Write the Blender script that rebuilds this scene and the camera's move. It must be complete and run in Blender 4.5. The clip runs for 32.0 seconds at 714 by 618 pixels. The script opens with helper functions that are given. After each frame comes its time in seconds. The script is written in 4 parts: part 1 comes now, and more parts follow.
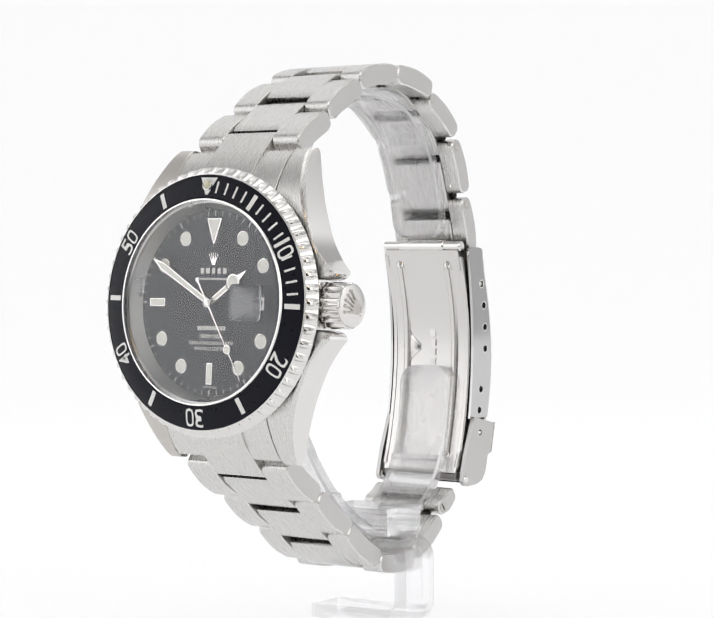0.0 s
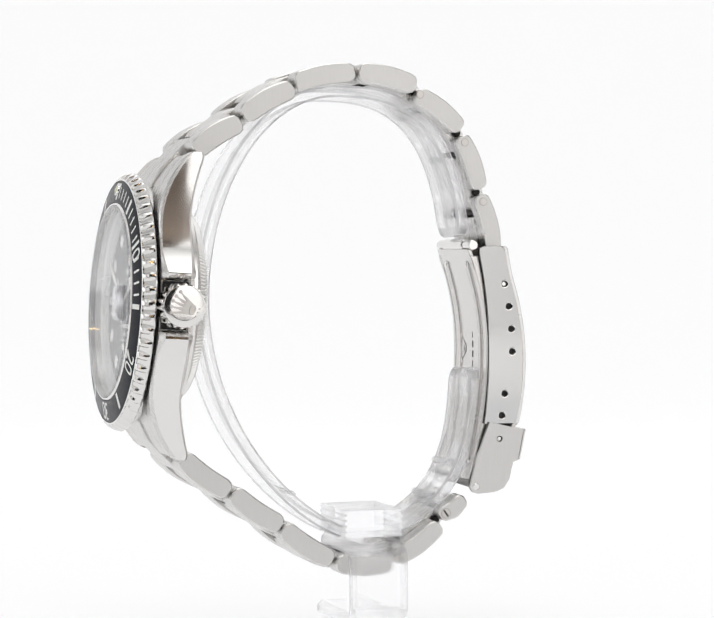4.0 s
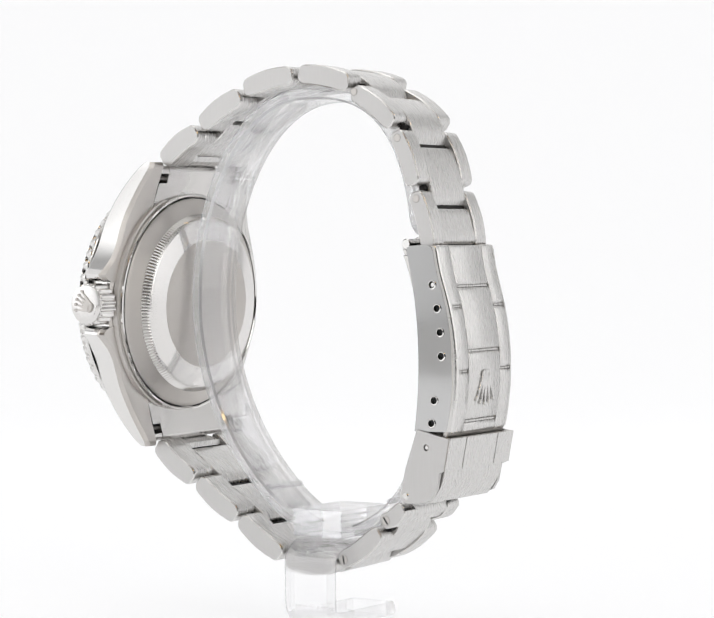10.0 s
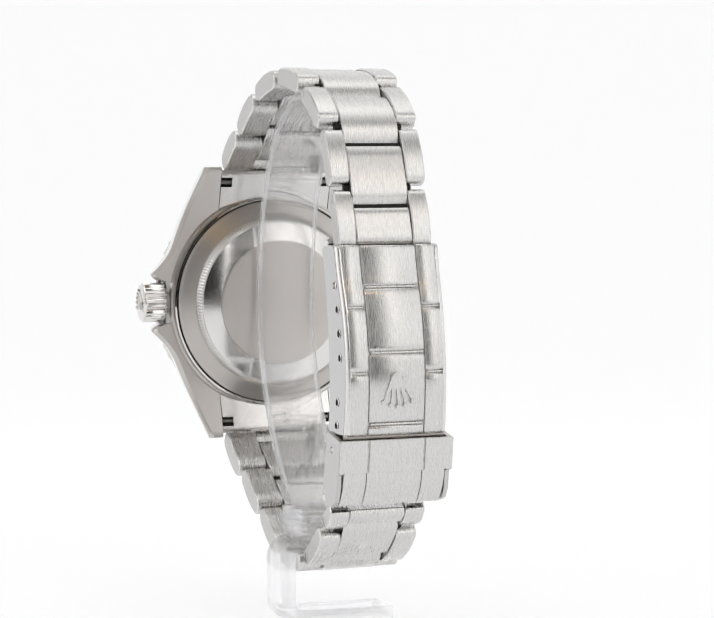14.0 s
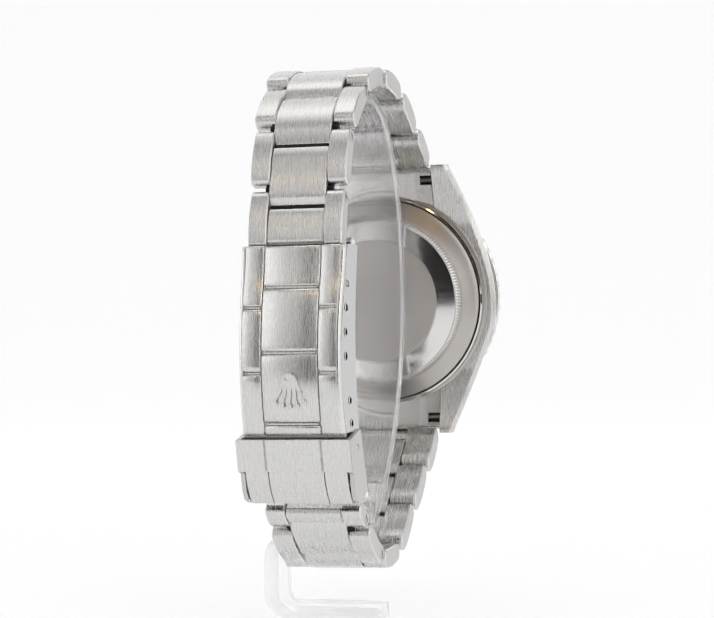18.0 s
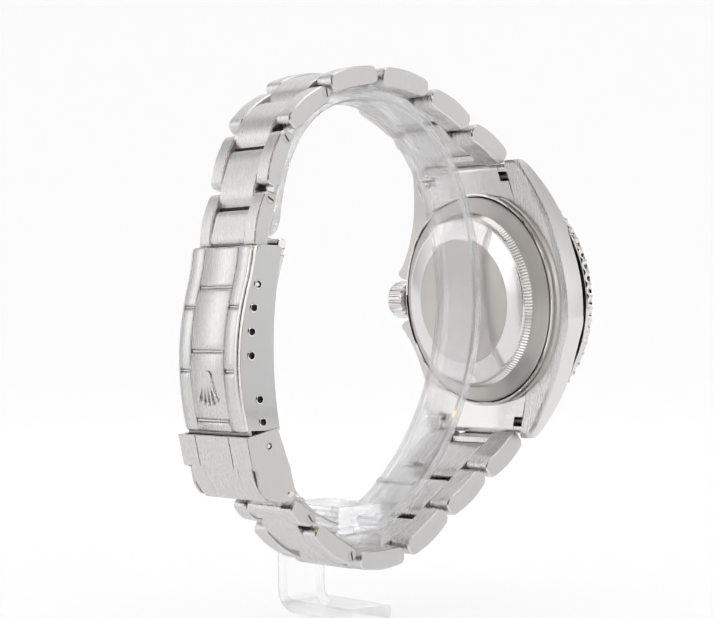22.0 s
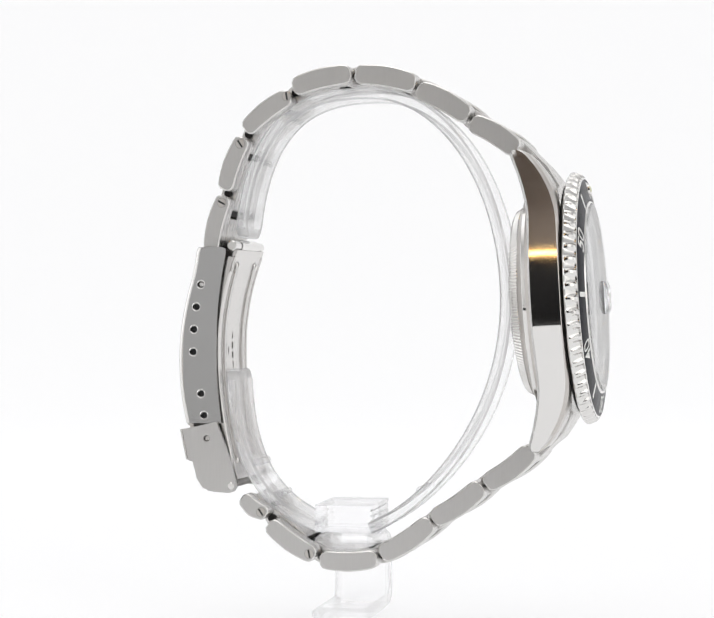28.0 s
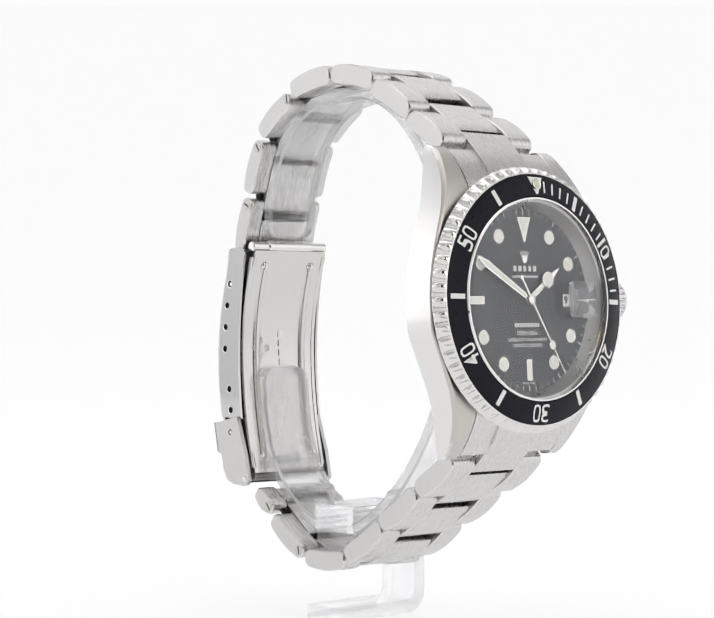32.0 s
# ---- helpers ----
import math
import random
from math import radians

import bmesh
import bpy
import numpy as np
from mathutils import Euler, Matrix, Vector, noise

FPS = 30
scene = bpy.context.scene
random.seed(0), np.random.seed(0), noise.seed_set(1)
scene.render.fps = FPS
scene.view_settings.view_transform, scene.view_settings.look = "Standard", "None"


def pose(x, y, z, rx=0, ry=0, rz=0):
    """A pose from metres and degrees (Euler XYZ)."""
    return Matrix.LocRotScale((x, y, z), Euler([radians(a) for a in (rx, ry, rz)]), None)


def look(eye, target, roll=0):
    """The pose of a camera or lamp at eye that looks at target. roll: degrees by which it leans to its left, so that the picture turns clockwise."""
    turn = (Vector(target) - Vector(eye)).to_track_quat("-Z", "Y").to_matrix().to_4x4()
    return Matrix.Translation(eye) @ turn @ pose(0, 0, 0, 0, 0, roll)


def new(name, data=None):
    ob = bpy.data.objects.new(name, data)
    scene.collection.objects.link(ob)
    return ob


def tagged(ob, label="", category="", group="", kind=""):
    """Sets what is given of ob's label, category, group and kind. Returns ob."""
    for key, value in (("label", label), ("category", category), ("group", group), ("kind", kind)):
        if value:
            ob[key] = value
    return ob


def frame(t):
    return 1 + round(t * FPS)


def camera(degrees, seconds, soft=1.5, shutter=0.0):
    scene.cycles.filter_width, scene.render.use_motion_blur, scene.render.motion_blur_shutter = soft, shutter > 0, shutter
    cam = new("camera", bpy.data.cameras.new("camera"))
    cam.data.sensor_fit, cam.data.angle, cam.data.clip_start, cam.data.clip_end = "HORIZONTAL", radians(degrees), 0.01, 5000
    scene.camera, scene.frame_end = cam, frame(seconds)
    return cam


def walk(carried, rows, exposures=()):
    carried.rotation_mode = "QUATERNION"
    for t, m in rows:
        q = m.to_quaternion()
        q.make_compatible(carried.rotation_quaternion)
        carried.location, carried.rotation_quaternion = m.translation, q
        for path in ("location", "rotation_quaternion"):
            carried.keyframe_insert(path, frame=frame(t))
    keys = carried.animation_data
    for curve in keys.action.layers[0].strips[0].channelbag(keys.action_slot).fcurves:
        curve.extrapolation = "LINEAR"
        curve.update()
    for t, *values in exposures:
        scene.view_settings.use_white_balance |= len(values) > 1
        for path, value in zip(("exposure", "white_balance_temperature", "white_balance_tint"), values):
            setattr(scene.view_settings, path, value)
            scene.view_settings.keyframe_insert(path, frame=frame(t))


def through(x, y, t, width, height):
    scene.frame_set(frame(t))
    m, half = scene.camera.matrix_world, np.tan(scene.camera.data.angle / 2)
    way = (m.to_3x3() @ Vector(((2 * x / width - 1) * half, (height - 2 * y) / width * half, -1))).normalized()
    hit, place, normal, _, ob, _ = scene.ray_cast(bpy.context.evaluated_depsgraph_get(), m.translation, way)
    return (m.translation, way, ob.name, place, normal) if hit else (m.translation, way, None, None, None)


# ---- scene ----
SECONDS = 32.0
MM = 0.001
GROUND = 55.3          # the turning axis meets camera height this far above the floor, in mm
cam = camera(18.47, SECONDS, soft=1.5)
EYE = Vector((0.0, -0.35607, GROUND * MM))
AIM = EYE + Vector((0.003607, 0.9999, -0.014005))
walk(cam, [(0.0, look(EYE, AIM, -0.42)), (SECONDS, look(EYE, AIM, -0.42))], exposures=[(0.0, 0.0, 6500, 10), (SECONDS, 0.0, 6500, 10)])

# turning: uniform, clockwise seen from above
TURN_START, TURN_RATE = -36.58, -8.7894
SIDE = 2.27            # the watch's middle plane stands this far off the axis


def turn_rows():
    return [(float(t), pose(0, 0, 0, 0, 0, TURN_START + TURN_RATE * t)) for t in range(0, 33)]


# ---------------------------------------------------------------- light
world = bpy.data.worlds.new("studio_air")
scene.world = world
world.use_nodes = True
world.node_tree.nodes["Background"].inputs[0].default_value = (0.9, 0.93, 1.0, 1)
world.node_tree.nodes["Background"].inputs[1].default_value = 0.05


# ---------------------------------------------------------------- materials
def material(name, colour, rough=0.5, metal=0.0, **more):
    m = bpy.data.materials.new(name)
    m.use_nodes = True
    b = m.node_tree.nodes["Principled BSDF"]
    b.inputs["Base Color"].default_value = (*colour, 1)
    b.inputs["Roughness"].default_value = rough
    b.inputs["Metallic"].default_value = metal
    for k, v in more.items():
        b.inputs[k].default_value = v
    return m


def grain(m, scale, stretch, bump=0.0, rough=None, tint=None, detail=3.0, coord="Object"):
    """Adds a stretched noise: to the roughness (low, high), to the colour (dark, light) and to the relief."""
    t = m.node_tree
    b = t.nodes["Principled BSDF"]
    co, mp, nz = t.nodes.new("ShaderNodeTexCoord"), t.nodes.new("ShaderNodeMapping"), t.nodes.new("ShaderNodeTexNoise")
    mp.inputs["Scale"].default_value = stretch
    nz.inputs["Scale"].default_value, nz.inputs["Detail"].default_value = scale, detail
    t.links.new(co.outputs[coord], mp.inputs["Vector"])
    t.links.new(mp.outputs[0], nz.inputs["Vector"])
    if rough:
        r = t.nodes.new("ShaderNodeMapRange")
        r.inputs["From Min"].default_value, r.inputs["From Max"].default_value = 0.3, 0.7
        r.inputs["To Min"].default_value, r.inputs["To Max"].default_value = rough
        t.links.new(nz.outputs["Fac"], r.inputs["Value"])
        t.links.new(r.outputs[0], b.inputs["Roughness"])
    if tint:
        c = t.nodes.new("ShaderNodeValToRGB")
        c.color_ramp.elements[0].position, c.color_ramp.elements[1].position = 0.3, 0.7
        c.color_ramp.elements[0].color, c.color_ramp.elements[1].color = (*tint[0], 1), (*tint[1], 1)
        t.links.new(nz.outputs["Fac"], c.inputs["Fac"])
        t.links.new(c.outputs[0], b.inputs["Base Color"])
    if bump:
        p = t.nodes.new("ShaderNodeBump")
        p.inputs["Strength"].default_value, p.inputs["Distance"].default_value = bump, 0.00002
        t.links.new(nz.outputs["Fac"], p.inputs["Height"])
        if b.inputs["Normal"].is_linked:
            t.links.new(b.inputs["Normal"].links[0].from_socket, p.inputs["Normal"])
        t.links.new(p.outputs[0], b.inputs["Normal"])
    return m


def brushing(m, amount):
    """Hair lines along the bracelet: the sheen spreads across it."""
    t = m.node_tree
    v, b = t.nodes.new("ShaderNodeVectorTransform"), t.nodes["Principled BSDF"]
    v.vector_type, v.convert_from, v.convert_to = "VECTOR", "OBJECT", "WORLD"
    v.inputs[0].default_value = (1, 0, 0)
    t.links.new(v.outputs[0], b.inputs["Tangent"])
    b.inputs["Anisotropic"].default_value = amount
    return m


def lathe_lines(m, amount):
    """Fine rings left by the lathe, round the axis that runs through the dial."""
    t = m.node_tree
    v, b = t.nodes.new("ShaderNodeTangent"), t.nodes["Principled BSDF"]
    v.direction_type, v.axis = "RADIAL", "Y"
    t.links.new(v.outputs[0], b.inputs["Tangent"])
    b.inputs["Anisotropic"].default_value, b.inputs["Anisotropic Rotation"].default_value = amount, 0.25
    return m


STEEL = (0.69, 0.675, 0.66)
brushed = brushing(grain(material("brushed_steel", STEEL, 0.4, 1.0), 900, (9, 0.3, 0.3), 0.0008, (0.25, 0.3), ((0.655, 0.645, 0.633), (0.685, 0.675, 0.663))), 0.93)
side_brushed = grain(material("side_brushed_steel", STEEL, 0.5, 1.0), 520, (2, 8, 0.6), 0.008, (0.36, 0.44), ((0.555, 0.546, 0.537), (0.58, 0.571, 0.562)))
soft_rim = grain(material("tumbled_rim_steel", (0.72, 0.71, 0.695), 0.25, 1.0), 200, (1, 1, 1), 0.0, (0.22, 0.3))
polished = grain(material("polished_steel", (0.74, 0.73, 0.715), 0.05, 1.0), 120, (1, 1, 1), 0.0, (0.03, 0.07))
flank_polish = grain(material("flank_polished_steel", (0.76, 0.75, 0.735), 0.09, 1.0), 160, (1, 1, 1), 0.02, (0.07, 0.12))
# Darker copy of the polished steel, to dim what the side walls reflect.
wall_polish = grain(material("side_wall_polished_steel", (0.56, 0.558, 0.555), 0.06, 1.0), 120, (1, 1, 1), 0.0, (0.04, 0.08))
turned = lathe_lines(grain(material("turned_steel", (0.53, 0.505, 0.48), 0.36, 1.0), 400, (1, 1, 1), 0.02, (0.32, 0.4)), 0.6)
bezel_polish = grain(material("bezel_polished_steel", (0.74, 0.73, 0.715), 0.15, 1.0), 200, (1, 1, 1), 0.02, (0.14, 0.18))
bevel_polish = grain(material("bevel_polished_steel", (0.74, 0.725, 0.71), 0.12, 1.0), 200, (1, 1, 1), 0.02, (0.1, 0.15))
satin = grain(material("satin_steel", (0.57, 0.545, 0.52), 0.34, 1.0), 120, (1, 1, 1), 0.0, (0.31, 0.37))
blade_steel = grain(material("pressed_blade_steel", (0.66, 0.645, 0.63), 0.22, 1.0), 60, (1, 1, 0.4), 0.01, (0.17, 0.28))
# Darkened copy of the steel, carrying the shade on sunken parts.
shaded_steel = grain(material("shadowed_steel", (0.3, 0.29, 0.28), 0.5, 1.0), 500, (1, 1, 1), 0.1, (0.4, 0.6))
# Almost black steel: the shade inside the joints is put into its colour.
joint_shade_steel = grain(material("shaded_joint_steel", (0.035, 0.033, 0.032), 0.5, 1.0), 900, (1, 1, 1), 0.1, (0.5, 0.65))
insert_black = grain(material("black_anodised_aluminium", (0.005, 0.0055, 0.0105), 0.3, 0.0, **{"Specular IOR Level": 0.16}), 900, (1, 1, 1), 0.04, (0.26, 0.38))
# Base lifted from black: part of the crystal's reflected grey is in it.
dial_black = material("glossy_black_dial", (0.085, 0.089, 0.098), 0.55, 0.0, **{"Specular IOR Level": 0.2})
mark_white = grain(material("engraved_silver_mark", (0.78, 0.78, 0.76), 0.45), 900, (1, 1, 1), 0.05, (0.4, 0.5))
print_white = material("white_print", (0.72, 0.72, 0.7), 0.6)
lume = grain(material("cream_luminous_paint", (0.86, 0.86, 0.8), 0.6), 1500, (1, 1, 1), 0.1, None, ((0.82, 0.82, 0.75), (0.89, 0.89, 0.84)))
pearl_lume = grain(material("aged_pearl_paint", (0.6, 0.6, 0.42), 0.4), 1500, (1, 1, 1), 0.1, None, ((0.55, 0.55, 0.38), (0.68, 0.68, 0.5)))
flange_steel = grain(material("bright_flange_steel", (0.64, 0.64, 0.635), 0.3, 1.0), 300, (1, 1, 1), 0.02, (0.26, 0.34))
white_gold = material("white_gold_rim", (0.82, 0.81, 0.79), 0.15, 1.0)
date_white = material("date_disc_white", (0.8, 0.8, 0.78), 0.5)
date_ink = material("date_ink", (0.02, 0.02, 0.02), 0.5)
# Near black that paints the shade inside holes, grooves and slots.
hole_dark = material("hole_shadow", (0.03, 0.03, 0.03), 0.7)


def clear(name, ior, rough=0.0, tint=(1, 1, 1)):
    m = bpy.data.materials.new(name)
    m.use_nodes = True
    t = m.node_tree
    t.nodes.remove(t.nodes["Principled BSDF"])
    g = t.nodes.new("ShaderNodeBsdfGlass")
    g.inputs["IOR"].default_value, g.inputs["Roughness"].default_value = ior, rough
    g.inputs["Color"].default_value = (*tint, 1)
    t.links.new(g.outputs[0], t.nodes["Material Output"].inputs["Surface"])
    return m


def pane(name, ior):
    """A flat polished pane: clear, with a mirror sheen that grows towards grazing."""
    m = bpy.data.materials.new(name)
    m.use_nodes = True
    t = m.node_tree
    t.nodes.remove(t.nodes["Principled BSDF"])
    f, p, r = t.nodes.new("ShaderNodeLayerWeight"), t.nodes.new("ShaderNodeMath"), t.nodes.new("ShaderNodeMapRange")
    c, g, mx = (t.nodes.new(k) for k in ("ShaderNodeBsdfTransparent", "ShaderNodeBsdfGlossy", "ShaderNodeMixShader"))
    p.operation, p.inputs[1].default_value = "POWER", 5.0
    f.inputs["Blend"].default_value, g.inputs["Roughness"].default_value = 0.5, 0.0
    r.inputs["To Min"].default_value, r.inputs["To Max"].default_value = ((ior - 1) / (ior + 1)) ** 2, 1.0
    for a, b in ((f.outputs["Facing"], p.inputs[0]), (p.outputs[0], r.inputs["Value"]), (r.outputs[0], mx.inputs[0]), (c.outputs[0], mx.inputs[1]),
                 (g.outputs[0], mx.inputs[2]), (mx.outputs[0], t.nodes["Material Output"].inputs["Surface"])):
        t.links.new(a, b)
    return m


flat_sapphire = pane("flat_sapphire", 1.5)


def cast_acrylic(name, milk, through, ior=1.3, sheen=0.05):
    """Clear acrylic with a faint milkiness and an added mirror sheen, mostly seen straight through."""
    m = clear(name, ior, 0.0, (0.99, 0.99, 0.995))
    t = m.node_tree
    g = t.nodes["Glass BSDF"]
    tr, tl, df, gl, m0, m1, m2, m3 = (t.nodes.new("ShaderNode" + k) for k in ("BsdfTransparent", "BsdfTranslucent", "BsdfDiffuse", "BsdfGlossy", "MixShader", "MixShader", "MixShader", "MixShader"))
    tl.inputs["Color"].default_value = df.inputs["Color"].default_value = (0.97, 0.972, 0.98, 1)
    m0.inputs[0].default_value = 0.2
    gl.inputs["Roughness"].default_value = 0.04
    m1.inputs[0].default_value, m2.inputs[0].default_value, m3.inputs[0].default_value = through, milk, sheen
    for a, b in ((g.outputs[0], m1.inputs[1]), (tr.outputs[0], m1.inputs[2]), (m1.outputs[0], m2.inputs[1]),
                 (tl.outputs[0], m0.inputs[1]), (df.outputs[0], m0.inputs[2]), (m0.outputs[0], m2.inputs[2]),
                 (m2.outputs[0], m3.inputs[1]), (gl.outputs[0], m3.inputs[2]), (m3.outputs[0], t.nodes["Material Output"].inputs["Surface"])):
        t.links.new(a, b)
    return m


lens_sapphire = cast_acrylic("sapphire_lens", 0.0, 0.1, 1.55, 0.0)
acrylic = cast_acrylic("clear_acrylic", 0.015, 0.5, 1.47, 0.01)
acrylic_block = cast_acrylic("grooved_acrylic", 0.03, 0.3, 1.47, 0.0)
# White mixed into edge and bevel paints the rims' bright lines.
acrylic_edge = cast_acrylic("cut_acrylic_edge", 0.1, 0.7, 1.47, 0.02)
acrylic_bevel = cast_acrylic("softened_acrylic_bevel", 0.5, 0.6, 1.47, 0.25)
acrylic_foot = cast_acrylic("clear_foot_acrylic", 0.005, 0.6, 1.45, 0.02)
acrylic_foot_edge = cast_acrylic("polished_foot_edge", 0.1, 0.65, 1.45, 0.1)


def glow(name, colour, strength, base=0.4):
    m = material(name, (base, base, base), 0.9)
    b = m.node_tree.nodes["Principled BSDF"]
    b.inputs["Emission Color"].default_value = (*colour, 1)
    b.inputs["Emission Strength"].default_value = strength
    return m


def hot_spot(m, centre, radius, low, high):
    """Painted glow: brightest at the centre, fading with distance; no lamp stands behind."""
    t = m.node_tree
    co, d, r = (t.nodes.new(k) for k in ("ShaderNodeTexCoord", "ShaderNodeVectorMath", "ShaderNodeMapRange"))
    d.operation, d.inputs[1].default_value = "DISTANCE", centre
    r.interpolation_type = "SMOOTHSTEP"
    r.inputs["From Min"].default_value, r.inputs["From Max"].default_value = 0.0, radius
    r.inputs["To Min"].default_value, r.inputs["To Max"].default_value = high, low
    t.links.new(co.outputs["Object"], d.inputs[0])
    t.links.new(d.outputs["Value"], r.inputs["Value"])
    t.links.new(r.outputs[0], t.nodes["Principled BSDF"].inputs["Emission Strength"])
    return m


# The sweep is white by its own emission; nothing lights it from behind.
sweep_glow = glow("self_lit_white_sweep", (1.0, 1.002, 1.012), 0.724, 0.25)
# Unseen tent cloths; their uneven glow is tuned to shape the reflections.
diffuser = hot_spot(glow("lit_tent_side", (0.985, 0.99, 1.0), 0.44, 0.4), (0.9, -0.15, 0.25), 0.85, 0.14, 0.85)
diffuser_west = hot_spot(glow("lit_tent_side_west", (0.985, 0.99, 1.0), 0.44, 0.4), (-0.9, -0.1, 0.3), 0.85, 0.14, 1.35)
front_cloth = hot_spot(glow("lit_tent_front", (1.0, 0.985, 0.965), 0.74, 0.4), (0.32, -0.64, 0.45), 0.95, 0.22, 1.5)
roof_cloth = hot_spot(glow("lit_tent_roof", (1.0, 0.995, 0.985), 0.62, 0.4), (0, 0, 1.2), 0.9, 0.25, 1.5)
dim_wall = grain(material("dim_brown_wall", (0.36, 0.29, 0.24), 0.8), 14, (1, 1, 1), 0.1, None, ((0.33, 0.265, 0.22), (0.39, 0.315, 0.26)))
strip_glow = glow("warm_tungsten_glow", (1.0, 0.66, 0.22), 6.0)
black_cloth = grain(material("black_room_cloth", (0.012, 0.011, 0.011), 0.95), 60, (1, 1, 1), 0.2)
warm_board = grain(material("warm_wooden_board", (0.42, 0.2, 0.06), 0.5), 30, (8, 1, 1), 0.1, None, ((0.34, 0.16, 0.05), (0.5, 0.25, 0.09)))


# ---------------------------------------------------------------- mesh helpers (all in mm, scaled on linking)
def part(name, bm, mats, parent=None, label="", smooth=35.0, at=None):
    """Links a bmesh, given in mm, as one mesh object under a thing or part."""
    if at is not None:
        bmesh.ops.transform(bm, matrix=at, verts=bm.verts)
    bmesh.ops.transform(bm, matrix=Matrix.Scale(MM, 4), verts=bm.verts)
    bmesh.ops.recalc_face_normals(bm, faces=bm.faces)
    for f in bm.faces:
        f.smooth = smooth > 0
    for e in bm.edges:
        e.smooth = len(e.link_faces) == 2 and e.calc_face_angle(0) < radians(smooth) and max(len(f.verts) for f in e.link_faces) < 9
    me = bpy.data.meshes.new(name)
    bm.to_mesh(me)
    bm.free()
    for m in mats if isinstance(mats, (list, tuple)) else [mats]:
        me.materials.append(m)
    ob = new(name, me)
    ob.parent = parent
    if label:
        tagged(ob, label)
    return ob


def skin(bm, rings, closed=True, caps=True, mat=0):
    """Joins rings of points (all of one length) into a skin."""
    vs = [[bm.verts.new(p) for p in r] for r in rings]
    n = len(vs[0])
    for a, b in zip(vs, vs[1:]):
        for i in range(n if closed else n - 1):
            j = (i + 1) % n
            bm.faces.new((a[i], a[j], b[j], b[i])).material_index = mat
    if caps and closed:
        bm.faces.new(vs[0][::-1]).material_index = mat
        bm.faces.new(vs[-1]).material_index = mat
    return vs


def inset(outline, d):
    """A closed 2D outline drawn in by about d, towards its middle line."""
    n, out = len(outline), []
    area = sum(outline[i][0] * outline[(i + 1) % n][1] - outline[(i + 1) % n][0] * outline[i][1] for i in range(n))
    sign = 1 if area > 0 else -1
    for i in range(n):
        p, q, r = (Vector(outline[k % n]) for k in (i - 1, i, i + 1))
        e = (q - p).normalized() + (r - q).normalized()
        e = e.normalized() if e.length > 1e-6 else Vector((1, 0))
        out.append(q + Vector((-e.y, e.x)) * d * sign)
    return [tuple(v) for v in out]


def prism(outline, u0, u1, bevel=0.2, bm=None, to=None):
    """A prism over a 2D outline from u0 to u1 with chamfered rims. to maps (p, q, u) into space; by default (u, p, q)."""
    bm = bm or bmesh.new()
    to = to or (lambda p, q, u: (u, p, q))
    small = inset(outline, bevel) if bevel else outline
    rows = ((small, u0), (outline, u0 + bevel), (outline, u1 - bevel), (small, u1)) if bevel else ((outline, u0), (outline, u1))
    skin(bm, [[to(p, q, u) for p, q in ol] for ol, u in rows])
    return bm


def lathe(profile, steps=96, bm=None, wobble=None):
    """Turns (r, w) points round the w axis. wobble(k, i): factor on r of point k at step i."""
    bm = bm or bmesh.new()
    rings = []
    for k, (r, w) in enumerate(profile):
        ring = []
        for i in range(steps):
            a = 2 * math.pi * i / steps
            rr = r + (wobble(k, i) if wobble else 0)
            ring.append((rr * math.sin(a), rr * math.cos(a), w))
        rings.append(ring)
    skin(bm, rings, True, False)
    return bm


def solid_lathe(profile, steps=96, wobble=None):
    """As lathe, with both ends closed by flat faces."""
    bm = bmesh.new()
    rings = []
    for k, (r, w) in enumerate(profile):
        rings.append([((r + (wobble(k, i) if wobble else 0)) * math.sin(2 * math.pi * i / steps),
                       (r + (wobble(k, i) if wobble else 0)) * math.cos(2 * math.pi * i / steps), w) for i in range(steps)])
    skin(bm, rings, True, True)
    return bm


def ring_lathe(profile, steps=96, wobble=None):
    """A closed profile turned into a ring."""
    return lathe(list(profile) + [profile[0]], steps, None, wobble)


def plate(outline, holes, u0, u1, to=None):
    """A flat plate with round holes (p, q, r) through it."""
    bm = bmesh.new()
    to = to or (lambda p, q, u: (u, p, q))
    loops = [outline] + [[(p + r * math.cos(2 * math.pi * i / 14), q + r * math.sin(2 * math.pi * i / 14)) for i in range(14)] for p, q, r in holes]
    sides = []
    for u in (u0, u1):
        edges, rings = [], []
        for ol in loops:
            vs = [bm.verts.new(to(p, q, u)) for p, q in ol]
            rings.append(vs)
            edges += [bm.edges.new((vs[i], vs[(i + 1) % len(vs)])) for i in range(len(vs))]
        bmesh.ops.triangle_fill(bm, use_beauty=True, edges=edges)
        sides.append(rings)
    for a, b in zip(*sides):
        for i in range(len(a)):
            j = (i + 1) % len(a)
            bm.faces.new((a[i], a[j], b[j], b[i]))
    return bm


